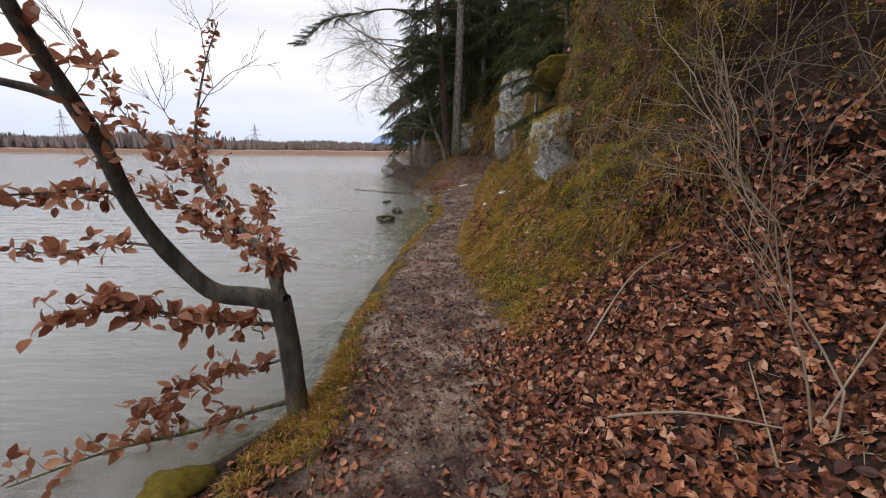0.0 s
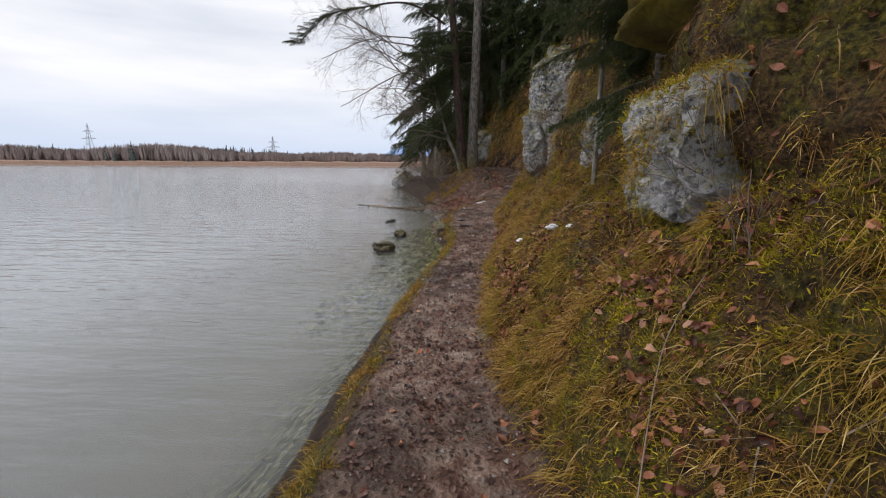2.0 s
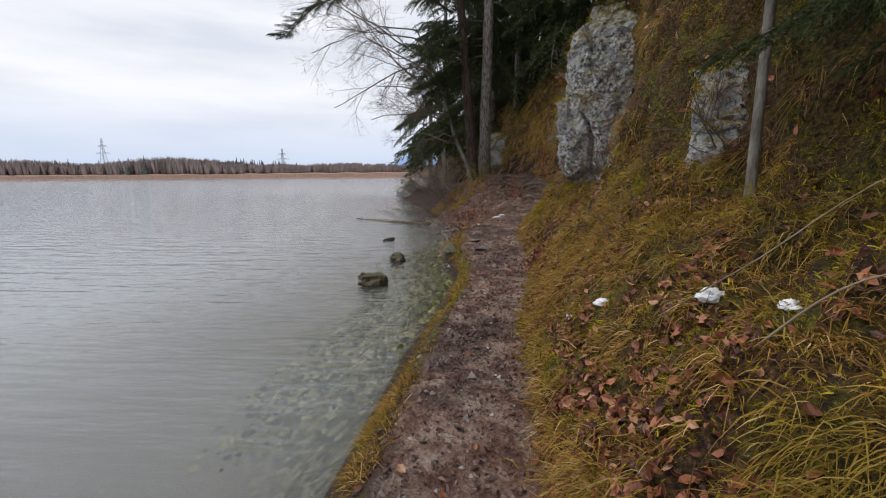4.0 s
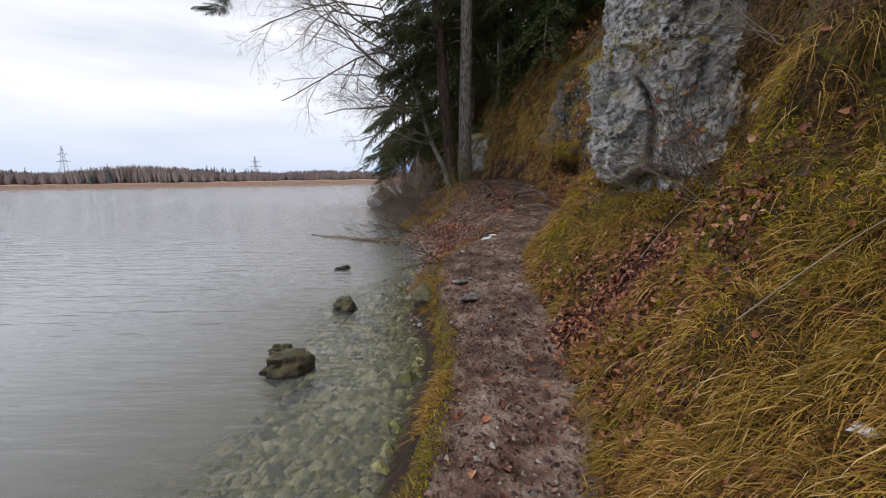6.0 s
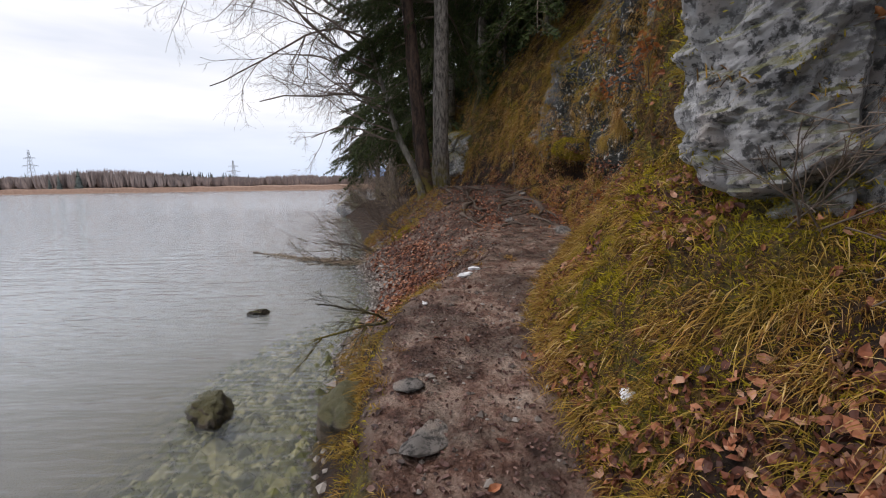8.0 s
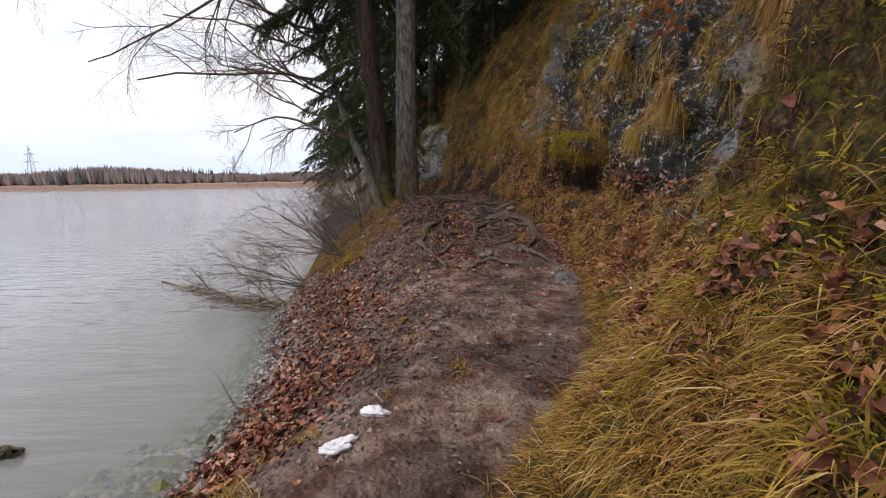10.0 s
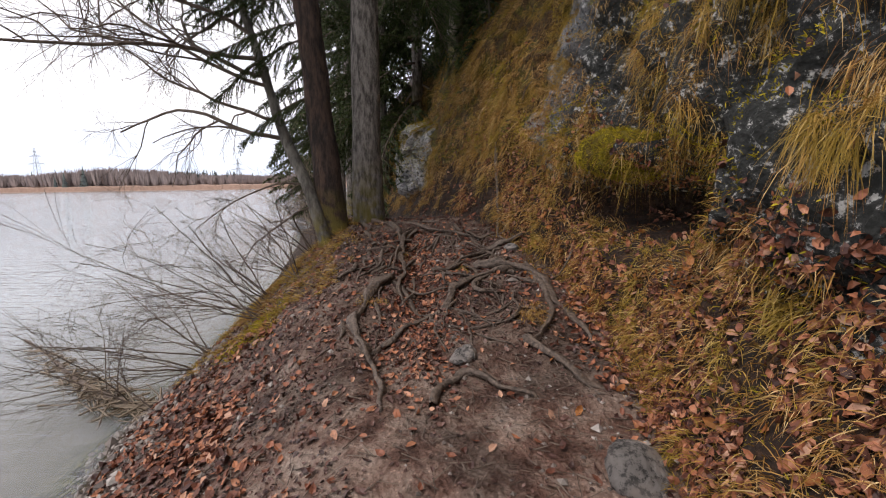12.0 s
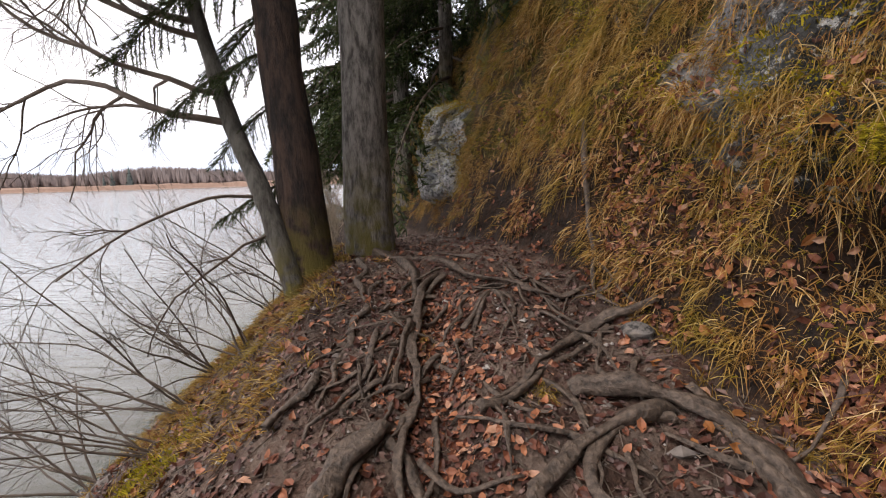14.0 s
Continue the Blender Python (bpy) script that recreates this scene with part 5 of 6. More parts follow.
dirt_edge = bump_fn(vcol, col(5, 0.0), col(5, 0.1), col(5, 0.95), col(6, 0.12)) * np.maximum(bump_fn(yy, 13.7, 14.0, 16.2, 16.8), np.maximum(0.45 * bump_fn(yy, 16.4, 17, 18.6, 19.0) * mask_noise(2.5, 48, 0.1, 0.2), 1.6 * bump_fn(yy, 21.0, 21.4, 24.5, 25.5)))
tufts("slope_grass", "ochre grass tufts on the earthen lake slope", dirt_edge, 420, 36, 0.19, 0.0042, 0.035, 0.7, 0.7, M_GRASS, (-0.35, 0, 0), 64)
hang = bump_fn(vcol, col(8, 0.3), col(8, 0.7), col(10, 0.2), col(10, 0.8))
open_rock = 1 - np.clip((cave.reshape(NR, NC) - 0.12) * 4, 0, 1)
hang = hang * open_rock
thin = 1 - 0.9 * bump_fn(yy, 4.9, 5.3, 6.9, 7.3)
tufts("hanging_grass", "long straw-coloured grass hanging from the cliff", hang * np.maximum(bump_fn(yy, 16.0, 18.2, 24.5, 26) * (1 - 0.5 * bump_fn(yy, 17.4, 18.2, 20.6, 21.4)), 0.35 * bump_fn(yy, 2, 4, 12, 14)) * thin * mask_noise(1.3, 52, -0.05, 0.14), 1300, 40, 0.19, 0.0038, 0.05, 1.15, 0.55, M_GRASS, (-0.25, -0.1, -0.1), 65)
tufts("hanging_grass", "thick golden grass on the steep slope beyond the wall", bump_fn(vcol, col(8, 0.0), col(8, 0.3), col(10, 0.2), col(10, 0.8)) * bump_fn(yy, 21.2, 21.9, 24.8, 26) * (0.25 + mask_noise(1.2, 76, -0.1, 0.2)), 700, 40, 0.18, 0.0042, 0.05, 0.9, 0.6, M_STRAW, (-0.25, -0.15, -0.05), 70)
ledge = bump_fn(vcol, col(7, 0.1), col(7, 0.3), col(8, 0.3), col(8, 0.9)) * bump_fn(yy, 15.6, 16.6, 22.4, 23.0) * open_rock
tufts("ledge_grass", "flattened straw and orange grass under the rock wall", ledge, 700, 32, 0.15, 0.0048, 0.045, 0.6, 0.5, M_STRAW, (-0.3, -0.1, 0), 66)

def straw_clump(x, y, z, reach, count, length, seed):
    """A beard of long straw hanging from the rock wall round one place."""
    r = np.random.default_rng(seed)
    d = np.linalg.norm((G - np.array([x, y, z])) * [0.6, 1, 1], axis=-1)
    near = np.argwhere(d < reach)
    if len(near) < 4:
        near = np.argwhere(d < d.min() + reach)
    k = near[r.integers(len(near), size=count)]
    tufts("straw_clump", "beard of long pale straw hanging from the rock wall", None, 0, 42, length * 0.42, 0.0034, 0.045, 1.7, 0.35, M_STRAW, (-0.25, -0.1, -0.1), seed + 1, (G[k[:, 0], k[:, 1]], N[k[:, 0], k[:, 1]]))


for sd, (x, y, z, reach, n_, L) in enumerate(((2.72, 18.1, 2.75, 0.28, 70, 0.36), (2.85, 18.6, 2.6, 0.25, 50, 0.34), (2.65, 17.1, 3.3, 0.28, 40, 0.34), (3.0, 19.5, 3.3, 0.25, 34, 0.32), (2.6, 16.6, 2.9, 0.25, 34, 0.3), (2.95, 20.4, 3.5, 0.22, 24, 0.3), (3.0, 21.5, 2.8, 0.25, 30, 0.28))):
    straw_clump(x, y, z, reach, n_, L, 960 + 3 * sd)

ru = np.random.default_rng(41)
for sd, (x, y, n_, L) in enumerate(((2.17, 20.42, 9, 0.22), (1.62, 21.45, 5, 0.14), (0.72, 20.75, 5, 0.15), (0.98, 21.95, 4, 0.12), (0.05, 23.35, 12, 0.2), (0.42, 23.3, 10, 0.18), (-0.1, 22.7, 10, 0.2), (0.75, 17.6, 6, 0.16), (0.55, 18.2, 6, 0.16), (1.05, 16.9, 5, 0.16), (-0.72, 2.85, 14, 0.2), (-0.85, 2.6, 12, 0.18), (-0.62, 3.15, 10, 0.18))):
    at = np.stack([x + ru.normal(0, 0.05, n_), y + ru.normal(0, 0.05, n_), np.zeros(n_)], -1)
    at[:, 2] = [ground_at(px_, py_) for px_, py_, _ in at]
    tufts("grass_tuft", "straw-yellow grass tuft rooted in the earth", None, 0, 30, L, 0.0042, 0.03, 0.9, 0.7, M_STRAW, (-0.05, -0.2, 0.2), 980 + sd, (at, np.tile([0.0, -0.3, 0.95], (n_, 1))))

mossy_w = (bank_v * (1.3 * bump_fn(yy, 12.4, 12.8, 14.2, 14.9) + 0.6 * bump_fn(yy, 4.3, 4.7, 6.0, 6.8) + 0.5 * bump_fn(yy, 9.2, 9.8, 11.2, 11.7)) + 1.5 * bank_v * grass_y * moss_spot + 0.5 * hang * mask_noise(1.2, 73, 0.12, 0.3) * bump_fn(yy, 2, 5, 25, 28) + 0.9 * strip * mask_noise(2.2, 78, -0.2, 0.2))
tufts("moss_cover", "bright yellow-green moss cushions on bank and rocks", mossy_w, 7800, 34, 0.030, 0.0055, 0.036, 0.15, 1.0, M_MOSS, (0, 0, 0), 67)
tufts("moss_cover", "deep yellow-green moss on the cliff", hang * mask_noise(1.1, 75, 0.0, 0.2) * bump_fn(yy, 0, 3, 25, 30) * (1 + bump_fn(yy, 1, 3, 11, 13) + 3 * bump_fn(yy, 20, 21, 24, 25)), 5600, 28, 0.034, 0.007, 0.05, 0.2, 1.0, M_MOSS, (0, 0, 0), 68)


tufts("moss_cover", "short dull moss and sprouts between the grass", bank_v * grass_y + 0.5 * ledge, 3600, 20, 0.04, 0.005, 0.06, 0.3, 0.7, M_MOSS, (0, 0, 0), 69)
tufts("dead_thatch", "matted brown dead grass lying on bank and cliff", bank_v * grass_y + 0.55 * hang * bump_fn(yy, 3.8, 5.0, 16.0, 17.5) + 0.4 * ledge, 5200, 20, 0.10, 0.0042, 0.06, 0.9, 0.12, M_THATCH, (-0.15, -0.1, -0.35), 77)
tufts("moss_cover", "bright moss cushion at the edge of the earthen slope", bump_fn(vcol, col(5, 0.3), col(5, 0.42), col(5, 0.55), col(5, 0.68)) * bump_fn(yy, 20.9, 21.2, 21.7, 22.1), 240, 24, 0.05, 0.008, 0.03, 0.15, 1.0, M_MOSS, (0, 0, 0), 72)


def crag_places(n, lo, hi, seed, down=False):
    """Places on the crags' faces: on upward ledges and, more and more, towards their rims."""
    r = np.random.default_rng(seed)
    ps, ns = [], []
    for f, rim in CRAGS:
        nn = unit(np.cross(np.gradient(f, axis=0), np.gradient(f, axis=1)))
        side = np.array([-1.0, -0.6, 0.0])
        nn = nn * np.where((nn @ side) < 0, -1, 1)[..., None]
        cell = np.linalg.norm(np.cross(np.gradient(f, axis=0), np.gradient(f, axis=1)), axis=-1)
        wt = np.clip((rim - lo) / (hi - lo), 0, 1) + 0.35 * np.clip((nn[..., 2] - 0.45) * 4, 0, 1)
        wt = wt + 0.5 * np.clip(2.5 * (vnoise(f.reshape(-1, 3), 2.4, 177).reshape(wt.shape) - 0.3), 0, 1)
        if down:
            wt = wt * (np.arange(f.shape[1])[None] > 0.45 * f.shape[1])
        p = (wt * cell).ravel()
        k = r.choice(p.size, int(n * p.sum()) + 1, p=p / p.sum())
        ps.append(f.reshape(-1, 3)[k])
        ns.append(nn.reshape(-1, 3)[k])
    return np.concatenate(ps), np.concatenate(ns)


tufts("moss_cover", "yellow-green moss creeping over the rims of the rocks", None, 0, 26, 0.030, 0.006, 0.04, 0.2, 1.0, M_MOSS, (0, 0, 0), 170, crag_places(480, 0.68, 0.9, 171))
tufts("hanging_grass", "straw-coloured grass hanging over the rims of the rocks", None, 0, 34, 0.17, 0.004, 0.045, 1.1, 0.5, M_GRASS, (-0.2, -0.2, -0.1), 172, crag_places(22, 0.88, 1.0, 173, True))
tufts("moss_cover", "mossy turf closing in on the rocks", None, 0, 26, 0.09, 0.006, 0.05, 0.5, 0.8, M_GRASS, (0, -0.1, 0), 175, crag_places(80, 0.78, 0.95, 176))
tufts("hanging_grass", "golden grass on the slope behind the big trees", bump_fn(vcol, col(7, 0.1), col(7, 0.5), col(10, 0.4), col(11, 0.2)) * bump_fn(yy, 22.4, 23.2, 33, 37), 1500, 36, 0.21, 0.006, 0.06, 0.95, 0.6, M_STRAW, (-0.25, -0.2, -0.05), 174)


def litter(name, label, weight, count, size, mat, tilt, seed, lift=0.006):
    r = np.random.default_rng(seed)
    pos, nor, i, j = pick(weight, count, r)
    n_ = unit(nor + r.normal(0, tilt, (count, 3)))
    sz = r.uniform(0.6, 1.3, count) * size
    v, f = leaves(pos + nor * (lift + sz * tilt * 0.25)[:, None], n_, sz, r.normal(0.2, 0.6, count), r)
    g = Geo()
    g.add(v, f)
    return tagged(part(name, g, mat, smooth=False), label, "leaves", kind="stuff")


bare = 1 - 0.8 * on_path * bump_fn(yy, 12.5, 13.5, 19.6, 20.6)
slope_v = bump_fn(vcol, col(6, 0.62), col(7, 0.02), col(8, 0.3), col(9, 0.1))
litter("leaf_litter", "thick copper-brown beech leaves on the slope", slope_v * bump_fn(yy, -1.5, 0.5, 3.9, 4.6), 21000, 0.066, M_LITTER, 0.75, 81)
litter("leaf_litter", "brown beech leaves caught in the grass bank", bank_v * (0.06 + mask_noise(2.0, 83, 0.0, 0.15) * (1 + 0.8 * bump_fn(vcol, col(7, -0.1), col(7, 0.05), col(7, 0.5), col(7, 0.9)))) * (bump_fn(yy, 4.6, 5.4, 24, 26) + 1.2 * bump_fn(yy, 15.5, 16.5, 18.5, 20)), 17000, 0.052, M_LITTER, 0.8, 82)
hollow = bump_fn(vcol, col(6, 0.85), col(7, 0.05), col(7, 0.8), col(8, 0.4)) * bump_fn(yy, 11.3, 11.8, 12.3, 12.6)
litter("leaf_litter", "rust-red beech leaves drifted into a hollow", hollow, 1700, 0.06, M_LITTER, 0.45, 84)
shore_pile = bump_fn(vcol, col(5, 0.02), col(5, 0.12), col(5, 0.5), col(5, 0.8)) * bump_fn(yy, 15.8, 16.6, 19.2, 21.5)
litter("leaf_litter", "wet brown leaves piled along the waterline", shore_pile * (0.2 + mask_noise(1.4, 85, -0.1, 0.2)), 3000, 0.075, M_LITTER, 0.35, 86)
litter("trodden_leaves", "dark trodden leaves pressed into the mud", bare * np.maximum(on_path * (0.35 + mask_noise(1.3, 87, -0.05, 0.3)) * (1.3 - 0.8 * bump_fn(yy, 6, 8, 30, 40)), dirt_slope * 0.6), 12000, 0.05, M_TROD, 0.25, 88, 0.003)
litter("fresh_leaves", "scattered orange-brown leaves on path and roots", bare * np.maximum(on_path, dirt_slope) * bump_fn(yy, -2, 0, 24, 25) * (0.4 + 2.0 * bump_fn(yy, 17, 19, 23, 25)), 3000, 0.062, M_LITTER, 0.4, 89)
litter("fresh_leaves", "orange leaves on the straw under the rock wall", ledge + bump_fn(vcol, col(7, -0.3), col(7, -0.1), col(7, 0.2), col(7, 0.5)) * bump_fn(yy, 19, 20, 22, 23), 260, 0.07, M_ORANGE, 0.5, 90)
litter("cliff_leaves", "dead leaves lodged on the cliff", hang * bump_fn(yy, -2, 1, 24, 26) * (1 - 0.75 * bump_fn(yy, 15, 17, 24, 26)), 2600, 0.06, M_LITTER, 0.8, 92)


foot = bump_fn(vcol, col(5, 0.15), col(5, 0.35), col(6, 0.15), col(6, 0.35)) * bump_fn(yy, 0.3, 1.2, 3.4, 4.2)
litter("leaf_litter", "damp beech leaves round the foot of the young beech", foot, 900, 0.06, M_LITTER, 0.5, 190)
litter("leaf_litter", "crumbled leaves and bark on the earthen slope", bare * dirt_slope * bump_fn(yy, 16, 17.5, 24, 25), 12000, 0.028, M_TROD, 0.6, 191, 0.004)
litter("trodden_leaves", "crumbled dark leaves in the mud of the path", on_path * bump_fn(yy, -2, 0, 15, 17), 6500, 0.03, M_TROD, 0.4, 192, 0.004)


trough_g = np.exp(-((G[..., 0] - np.interp(yy, [19.5, 20.6, 21.4, 22.2, 23.0], [1.15, 1.2, 1.08, 1.0, 0.95])) / 0.24) ** 2) * bump_fn(yy, 19.2, 20.0, 22.3, 23.0) * dirt_slope
litter("leaf_litter", "red-brown leaf mush washed into the trough between the roots", trough_g, 1700, 0.05, M_LITTER, 0.35, 195, 0.004)
drift = np.exp(-((G[..., 0] - 2.62) / 0.22) ** 2) * bump_fn(yy, 18.6, 19.4, 20.8, 21.4) * bump_fn(vcol, col(6, 0.7), col(7, 0.0), col(7, 0.8), col(8, 0.3))
litter("leaf_litter", "red-brown leaves drifted against the foot of the bank", drift, 1100, 0.062, M_LITTER, 0.5, 196)


def twig_litter(name, label, weight, count, length, mat, seed):
    """Broken twigs lying flat, each a three-sided stick."""
    r = np.random.default_rng(seed)
    pos, nor, i, j = pick(weight, count, r)
    d = unit(np.cross(nor, r.normal(size=(count, 3))))
    sd = np.cross(nor, d)
    L, w_ = r.uniform(0.4, 1.3, count) * length, r.uniform(0.0012, 0.0035, count)
    ring = [sd, -0.5 * sd + 0.87 * nor, -0.5 * sd - 0.87 * nor]
    v = np.stack([pos + nor * 0.012 + d * (L * e)[:, None] + k * w_[:, None] for e in (-0.5, 0.5) for k in ring], 1)
    o = (np.arange(count) * 6)[:, None]
    g = Geo()
    g.add(v.reshape(-1, 3), np.concatenate([o + np.array([[a, (a + 1) % 3, 3 + (a + 1) % 3, 3 + a]]) for a in range(3)]))
    return tagged(part(name, g, mat, smooth=False), label, "twigs", kind="stuff")


twig_litter("twig_litter", "broken twigs and needles strewn over the roots", dirt_slope * bump_fn(yy, 15, 17, 24, 25), 5000, 0.10, M_TWIG, 193)
twig_litter("twig_litter", "dry stalks among the leaves of the slope", slope_v * bump_fn(yy, -1.5, 0.5, 4.2, 5.0), 1600, 0.16, M_DEADTWIG, 194)


def pebbles(name, label, weight, count, size, mat, seed, sink=0.3):
    r = np.random.default_rng(seed)
    pos, nor, i, j = pick(weight, count, r)
    oct_v = np.array([(1, 0, 0), (0, 1, 0), (-1, 0, 0), (0, -1, 0), (0.1, 0, 0.7), (0, 0.1, -0.7)], float)
    oct_f = np.array([(0, 1, 4), (1, 2, 4), (2, 3, 4), (3, 0, 4), (1, 0, 5), (2, 1, 5), (3, 2, 5), (0, 3, 5)])
    s = size * np.exp(r.normal(0, 0.45, count))
    a = r.random(count) * 6.3
    v = oct_v[None] * (1 + r.normal(0, 0.22, (count, 6, 3)))
    c, sn = np.cos(a)[:, None], np.sin(a)[:, None]
    v = np.stack([v[..., 0] * c - v[..., 1] * sn, v[..., 0] * sn + v[..., 1] * c, v[..., 2]], -1) * s[:, None, None] + (pos + nor * (s * (0.5 - sink))[:, None])[:, None]
    g = Geo()
    g.add(v.reshape(-1, 3), ((np.arange(count) * 6)[:, None, None] + oct_f[None]).reshape(-1, 3))
    return tagged(part(name, g, mat, smooth=False), label, "stones", kind="stuff")


pebbles("path_gravel", "small stones trodden into the mud", np.maximum(on_path, dirt_slope) * (0.2 + mask_noise(1.1, 93, -0.1, 0.3)), 9000, 0.011, M_PEBBLE, 94)
pebbles("shore_gravel", "grey gravel along the waterline", bump_fn(vcol, col(4, 0.5), col(5, 0.0), col(5, 0.15), col(5, 0.3)) * bump_fn(yy, 13, 16, 21, 23), 4000, 0.018, M_PEBBLE, 95)
M_BEDSTONE = strand_material("lake_bed_stone", [(0.0, (0.06, 0.062, 0.022)), (0.6, (0.17, 0.17, 0.06)), (1.0, (0.33, 0.31, 0.16))], 0.8, 0.2)
pebbles("lake_bed_stones", "green-brown stones on the shallow lake bed", bump_fn(vcol, col(3, 0.2), col(3, 0.7), col(4, 0.6), col(5, -0.05)) * bump_fn(yy, 8.5, 10.5, 15.5, 18), 9000, 0.026, M_BEDSTONE, 96)


def moss_cushion(base, size, seed):
    """A hummock of rock and peat under a thick coat of moss."""
    ob = outcrop("moss_cushion", base, size, (0, 10, 20), seed, "thick bright yellow-green moss cushion over the dark hollow", M_LEDGE, 4, 0.3, 3)
    r = np.random.default_rng(seed)
    v = np.array([ob.matrix_world @ x.co for x in ob.data.vertices])
    nv_ = unit((v - np.array(base)) / np.array(size))
    k = r.choice(len(v), 1500)
    tufts("moss_cover", "bright moss coat of the cushion above the hollow", None, 0, 40, 0.024, 0.0042, 0.028, 0.2, 1.0, M_MOSS, (0, 0, 0), seed + 1, (v[k], nv_[k]))


moss_cushion((3.10, 20.9, 2.50), (0.34, 0.52, 0.22), 240)


# ---------------------------------------------------------------- shrubs, driftwood, sticks
def shrub(base, stems, height, seed, label, mat, lean=(0, 0, 1), radius=0.012, depth=2, kids=5, spread=0.55, droop=0.0, group="", wander=0.10):
    r = np.random.default_rng(seed)
    t = thing("bare_shrub", base, label, "shrub", group)
    for q in range(stems):
        g = Geo()
        d = unit(np.array(lean) + r.normal(0, 0.32, 3))
        grow(g, np.append(r.normal(0, 0.05, 2), -0.05), d, height * r.uniform(0.6, 1.15), radius * r.uniform(0.6, 1.15), depth, r, droop, spread, kids, None, 5, wander)
        part("stem", g, mat, t)
    return t


for x, y, n_, h, sd, ln in ((1.62, 2.45, 3, 1.8, 1, (0.05, 0.1, 1)), (2.0, 3.1, 4, 2.0, 2, (0.0, 0.2, 1)), (2.2, 3.7, 5, 1.7, 3, (-0.3, 0.1, 1)), (2.5, 3.2, 4, 2.2, 4, (0.0, 0.2, 1)), (1.55, 4.35, 4, 1.3, 5, (-0.3, -0.3, 1)), (2.7, 2.3, 5, 2.2, 6, (-0.2, 0.2, 1))):
    shrub((x, y, ground_at(x, y)), n_, h, 600 + sd, "thin leafless shrub with pale stems on the leafy slope", M_DEADTWIG if sd % 2 else M_TWIG, ln, 0.0068, 2, 4, 0.6, group="shrubs on the slope", wander=0.17)
for x, y, n_, h, sd, ln in ((1.25, 5.3, 2, 0.7, 11, (-0.1, -0.2, 1)), (1.1, 6.4, 3, 0.6, 12, (-0.3, -0.3, 1)), (1.15, 9.3, 3, 0.8, 13, (-0.2, -0.3, 1)), (1.6, 13.0, 4, 0.6, 14, (-0.2, -0.6, 0.7)), (1.9, 12.7, 4, 0.55, 15, (0, -0.6, 0.8)), (2.6, 17.2, 4, 0.6, 16, (-0.3, -0.3, 1))):
    shrub((x, y, ground_at(x, y)), n_, h, 620 + sd, "small leafless shrub rooted in the bank", M_TWIG, ln, 0.0055, 2, 4, 0.6, group="shrubs on the bank")
for x, y, n_, h, sd, ln in ((-0.75, 21.9, 6, 1.9, 31, (-0.9, -0.35, 0.45)), (-1.05, 22.5, 6, 1.8, 32, (-0.9, -0.1, 0.5)), (-1.35, 21.5, 6, 1.6, 33, (-0.9, -0.3, 0.35)), (-0.6, 22.7, 5, 1.5, 34, (-0.8, -0.2, 0.8)), (-1.6, 22.2, 7, 1.7, 35, (-0.9, 0.1, 0.5)), (-1.2, 23.3, 6, 1.5, 36, (-0.6, -0.2, 0.8)), (-0.9, 24.5, 6, 1.6, 37, (-0.6, -0.3, 0.8)), (-1.7, 25.5, 6, 1.7, 38, (-0.6, -0.3, 0.8))):
    shrub((x, y, max(ground_at(x, y), 0.0)), n_, h, 640 + sd, "tangle of leafless twigs hanging over the water", M_TWIG, ln, 0.011, 2, 4, 0.5, 0.015, group="shrubs over the water")
for x, y, sd in ((-1.3, 27.0, 1), (-1.7, 28.6, 2), (-2.2, 30.2, 3), (-2.8, 32.0, 4), (-3.4, 34.0, 5), (-4.1, 36.0, 6), (-4.8, 37.8, 7), (-1.9, 31.0, 8)):
    shrub((x, y, max(ground_at(x, y), 0.0)), 7, 1.9, 670 + sd, "pale brown leafless shrub on the far bank", M_DEADTWIG if sd % 3 else M_TWIG, (-0.5, -0.3, 0.9), 0.014, 2, 6, 0.6, 0.02, group="shrubs on the far bank")
shrub((-0.30, 15.15, ground_at(-0.30, 15.15)), 3, 0.75, 660, "broken mossy shrub stump leaning over the lake", M_BEECHBARK, (-0.7, -0.1, 0.45), 0.018, 2, 6, 0.7, 0.03)
shrub((-0.78, 17.7, ground_at(-0.78, 17.7)), 1, 0.6, 661, "single bare stick standing at the waterline", M_TWIG, (-0.35, 0.1, 1), 0.008, 1, 1, 0.5)

DW = thing("driftwood", (-1.6, 21.0, 0.0), "low raft of driftwood and broken twigs lying in the lake", "driftwood")
rd = np.random.default_rng(55)
axis = spline([(-1.2, 20.85, 0.05), (-2.2, 21.3, 0.02), (-3.1, 21.85, 0.0), (-4.1, 22.6, -0.02), (-5.0, 23.2, 0.01)], 40)
g = Geo()
g.add(*tube(axis - [-1.6, 21.0, 0], np.interp(np.linspace(0, 1, 40), [0, 0.7, 1], [0.04, 0.03, 0.02]), 8, 0.5))
part("log", g, M_TWIG, DW)
g = Geo()
for q in range(420):
    u = rd.random() ** 1.7
    i = int(u * 34)
    c = axis[i] + rd.normal(0, 0.10 * (1.3 - u), 3) * [1, 1, 0.3]
    a = math.atan2(0.5, -0.9) + rd.normal(0, 0.6)
    L = rd.uniform(0.15, 0.6)
    d = np.array([math.cos(a), math.sin(a), rd.normal(0, 0.12)])
    g.add(*tube(np.array([c - d * L / 2, c + rd.normal(0, 0.015, 3), c + d * L / 2]) - [-1.6, 21.0, 0], rd.uniform(0.003, 0.011), 4))
part("brushwood", g, M_DEADTWIG, DW)
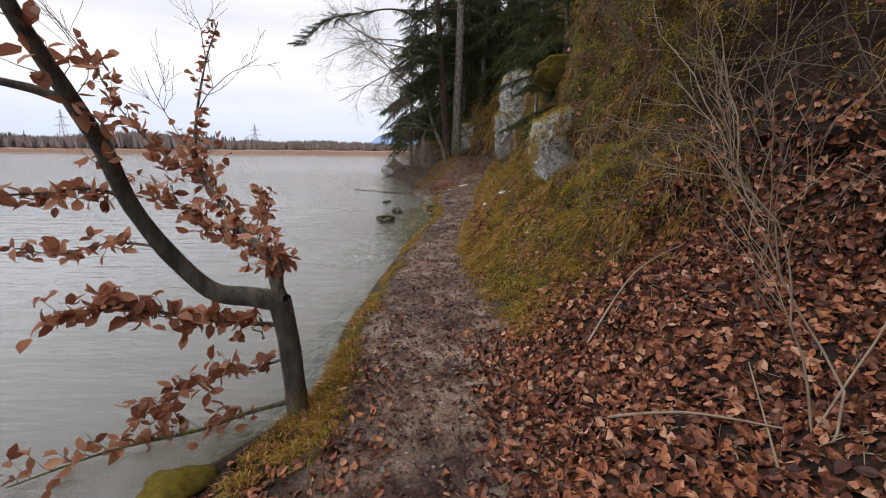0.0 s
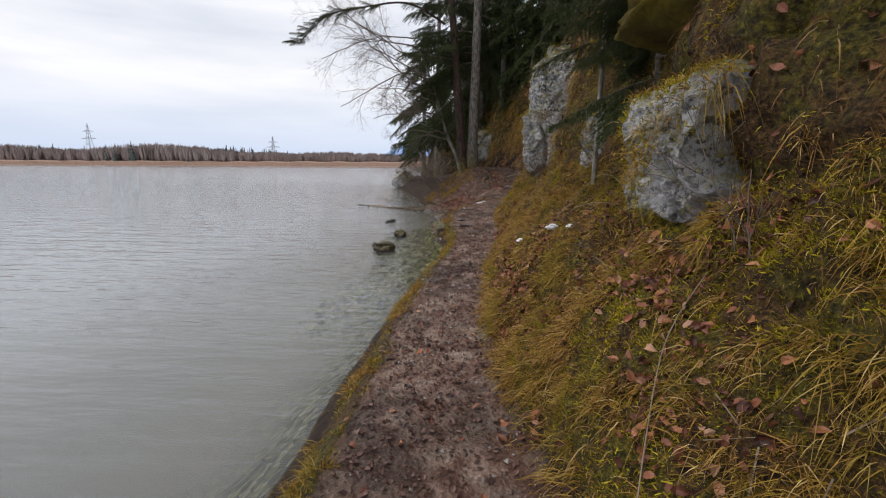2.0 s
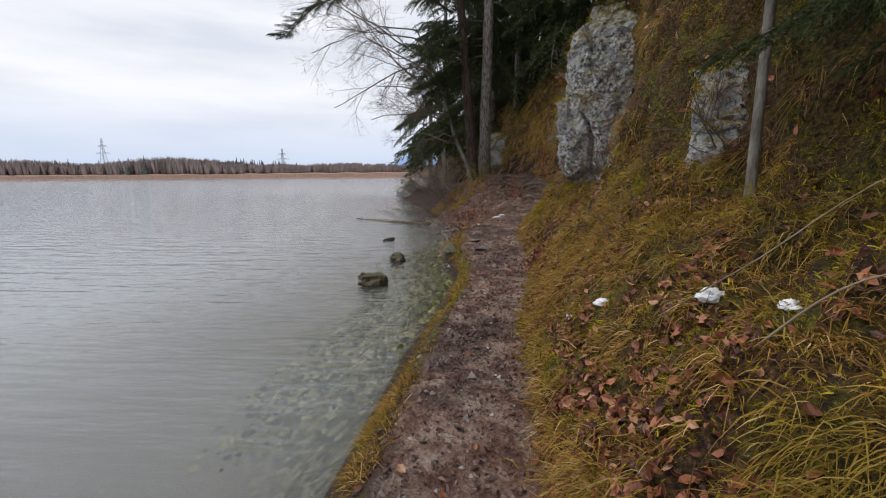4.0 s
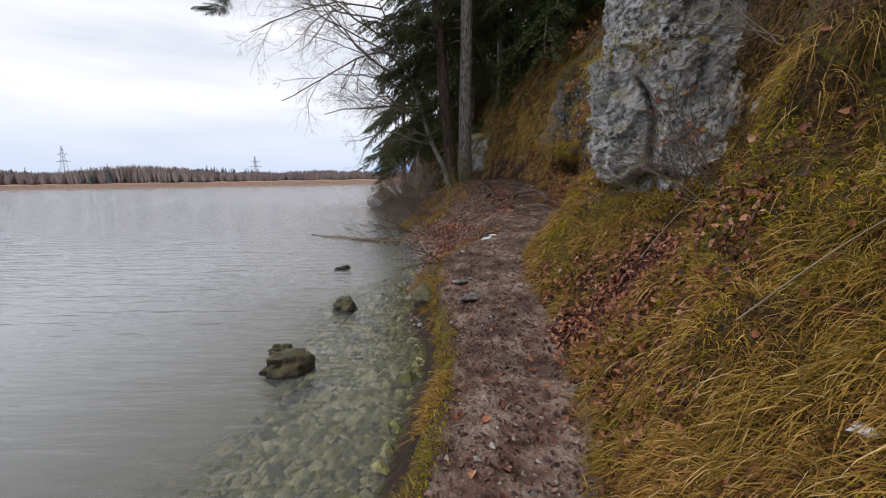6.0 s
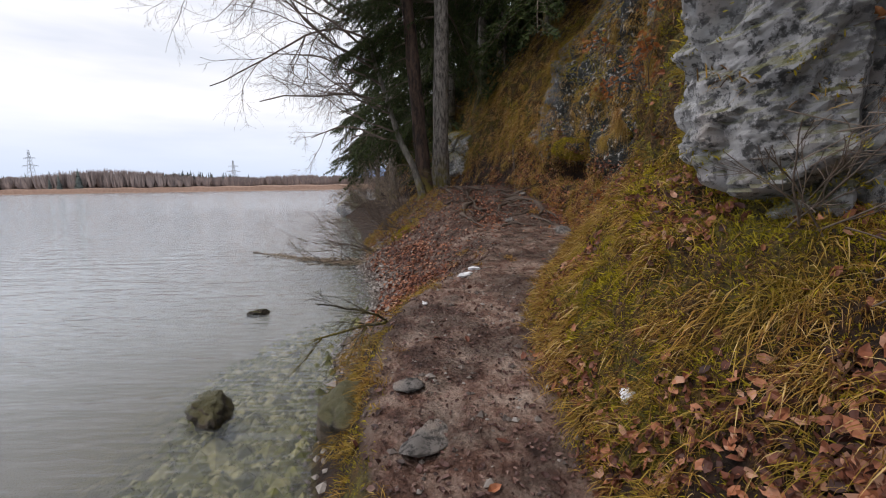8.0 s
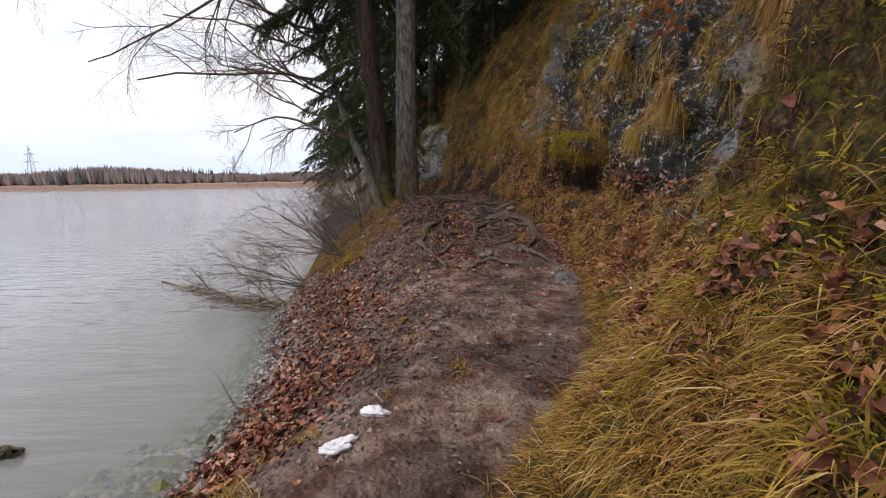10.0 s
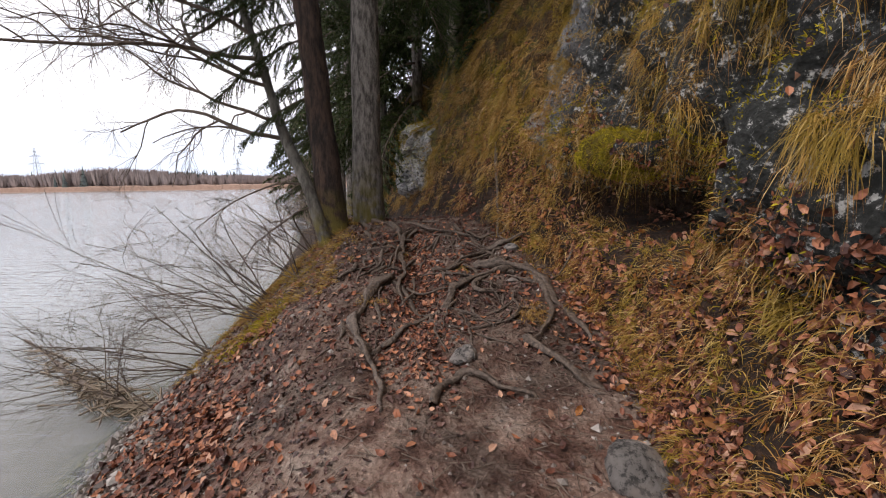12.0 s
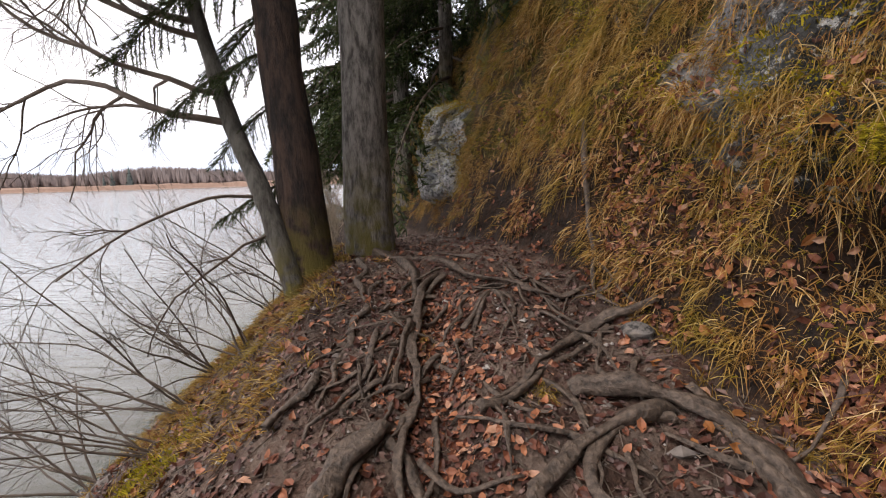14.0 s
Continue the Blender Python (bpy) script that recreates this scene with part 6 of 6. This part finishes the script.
for u, L in ((0.12, 1.0), (0.2, 1.3), (0.3, 1.1), (0.4, 0.9), (0.5, 0.8), (0.16, 1.2), (0.25, 0.9)):
    g = Geo()
    grow(g, axis[int(u * 38)] - [-1.6, 21.0, 0], (-0.55 + rd.normal(0, 0.3), 0.15 + rd.normal(0, 0.3), 0.75), L, 0.009, 2, rd, 0.01, 0.5, 5, None, 4, 0.08)
    tagged(part("branch", g, M_TWIG, DW), kind="stuff")

for sd, pts, rad in ((1, ((0.75, 4.9, 0.05), (0.95, 5.25, 0.12), (1.15, 5.35, 0.1)), 0.004), (2, ((0.85, 7.3, 0.02), (0.95, 7.1, 0.22), (1.1, 6.9, 0.26), (1.25, 6.8, 0.05)), 0.004), (3, ((0.8, 7.9, 0.03), (1.0, 7.6, 0.18), (1.25, 7.3, 0.25), (1.4, 7.0, 0.1)), 0.004), (4, ((0.95, 10.4, 0.05), (1.25, 10.1, 0.3), (1.5, 9.6, 0.25)), 0.0035), (5, ((1.35, 12.2, 0.10), (1.7, 12.35, 0.16), (2.1, 12.45, 0.2)), 0.005), (6, ((0.95, 2.9, 0.03), (1.25, 2.65, 0.05), (1.6, 2.5, 0.06)), 0.011), (7, ((1.3, 2.05, 0.03), (1.5, 2.4, 0.05), (1.7, 2.9, 0.04)), 0.009), (8, ((0.55, 4.3, 0.02), (0.7, 4.5, 0.02), (0.72, 4.75, 0.02)), 0.006), (9, ((1.1, 3.6, 0.03), (1.5, 3.9, 0.06), (1.9, 4.0, 0.05)), 0.009)):
    g = Geo()
    p = spline([(x, y, ground_at(x, y) + z) for x, y, z in pts], 18)
    g.add(*tube(p, np.linspace(rad, rad * 0.4, 18), 5, 0.2))
    tagged(part("fallen_stick", g, M_DEADTWIG), "thin dry stick lying in grass and leaves", "stick", "fallen sticks")

# old snow
for x, y, s, sd in ((0.42, 16.15, (0.16, 0.07, 0.035), 1), (0.55, 16.42, (0.07, 0.12, 0.03), 2), (0.98, 13.2, (0.06, 0.05, 0.03), 3), (0.62, 8.85, (0.05, 0.06, 0.03), 4), (0.74, 8.55, (0.07, 0.05, 0.025), 5), (0.95, 7.75, (0.08, 0.06, 0.03), 6), (1.05, 7.45, (0.06, 0.05, 0.025), 7), (2.3, 17.15, (0.05, 0.04, 0.03), 8), (1.75, 15.9, (0.06, 0.05, 0.03), 9), (-0.02, 15.25, (0.05, 0.03, 0.015), 10), (1.0, 9.9, (0.05, 0.04, 0.02), 11)):
    s = (s[0] * 0.6, s[1] * 0.6, s[2] * 0.7)
    ob = part("snow_patch", rock_geo(s, 800 + sd, 4, 1.0, 3), M_SNOW)
    ob.matrix_world = pose(x, y, ground_at(x, y) + s[2] * 0.5, 0, 0, 30 * sd)
    tagged(ob, "small remnant of old white snow", "snow", "snow remnants")


# ---------------------------------------------------------------- orange-leaved seedlings
def seedling(base, height, seed, count, label, size=0.075, lean=(0, 0, 1)):
    r = np.random.default_rng(seed)
    t = thing("beech_seedling", base, label, "shrub", "orange-leaved beeches")
    g, tips = Geo(), []
    for q in range(3):
        grow(g, (0, 0, -0.03), unit(np.array(lean) + r.normal(0, 0.3, 3)), height, 0.006 + height * 0.003, 2, r, 0.02, 0.7, 5, tips, 4, 0.14)
    part("stem", g, M_TWIG, t)
    at = np.array([p for p, d in tips])[r.integers(len(tips), size=count)] + r.normal(0, 0.02, (count, 3))
    v, f = leaves(at, unit(r.normal(0, 0.6, (count, 3)) + [0, 0, 0.8]), r.uniform(0.6, 1.2, count) * size, r.normal(0.3, 0.5, count), r)
    g = Geo()
    g.add(v, f)
    part("foliage", g, M_ORANGE, t, smooth=False)


for x, y, h, c, sd in ((2.5, 17.65, 0.32, 46, 1), (2.42, 17.2, 0.3, 40, 2), (2.35, 17.4, 0.25, 24, 3), (2.9, 19.6, 0.3, 30, 4)):
    seedling((x, y, ground_at(x, y)), h, 700 + sd, c, "low beech seedling with bright orange leaves")
seedling((2.25, 15.7, 2.5), 0.6, 711, 90, "beech sapling with orange leaves hanging from the cliff", 0.07, (-0.5, -0.3, 0.8))
seedling((2.45, 16.3, 3.2), 0.6, 712, 90, "beech sapling with orange leaves hanging from the cliff", 0.07, (-0.5, -0.4, 0.5))
seedling((2.25, 12.9, 1.95), 0.7, 713, 60, "beech twig with copper leaves in front of the crag", 0.06, (-0.3, -0.7, 0.5))
seedling((2.3, 14.9, 3.5), 0.7, 714, 120, "beech sapling with orange leaves hanging from the cliff", 0.07, (-0.4, -0.4, 0.6))
rs = np.random.default_rng(123)
up_w = bump_fn(vcol, col(8, 0.5), col(9, 0.0), col(9, 0.9), col(10, 0.3)) * bump_fn(yy, 0, 1.5, 13, 15)
for p, nv in zip(*pick(up_w, 16, rs)[:2]):
    shrub(p, 3, 0.9, int(rs.integers(9999)), "dark leafless brush clinging to the cliff", M_TWIG, unit(nv + np.array([-0.2, -0.2, 0.7])), 0.006, 2, 5, 0.6, group="brush on the cliff")
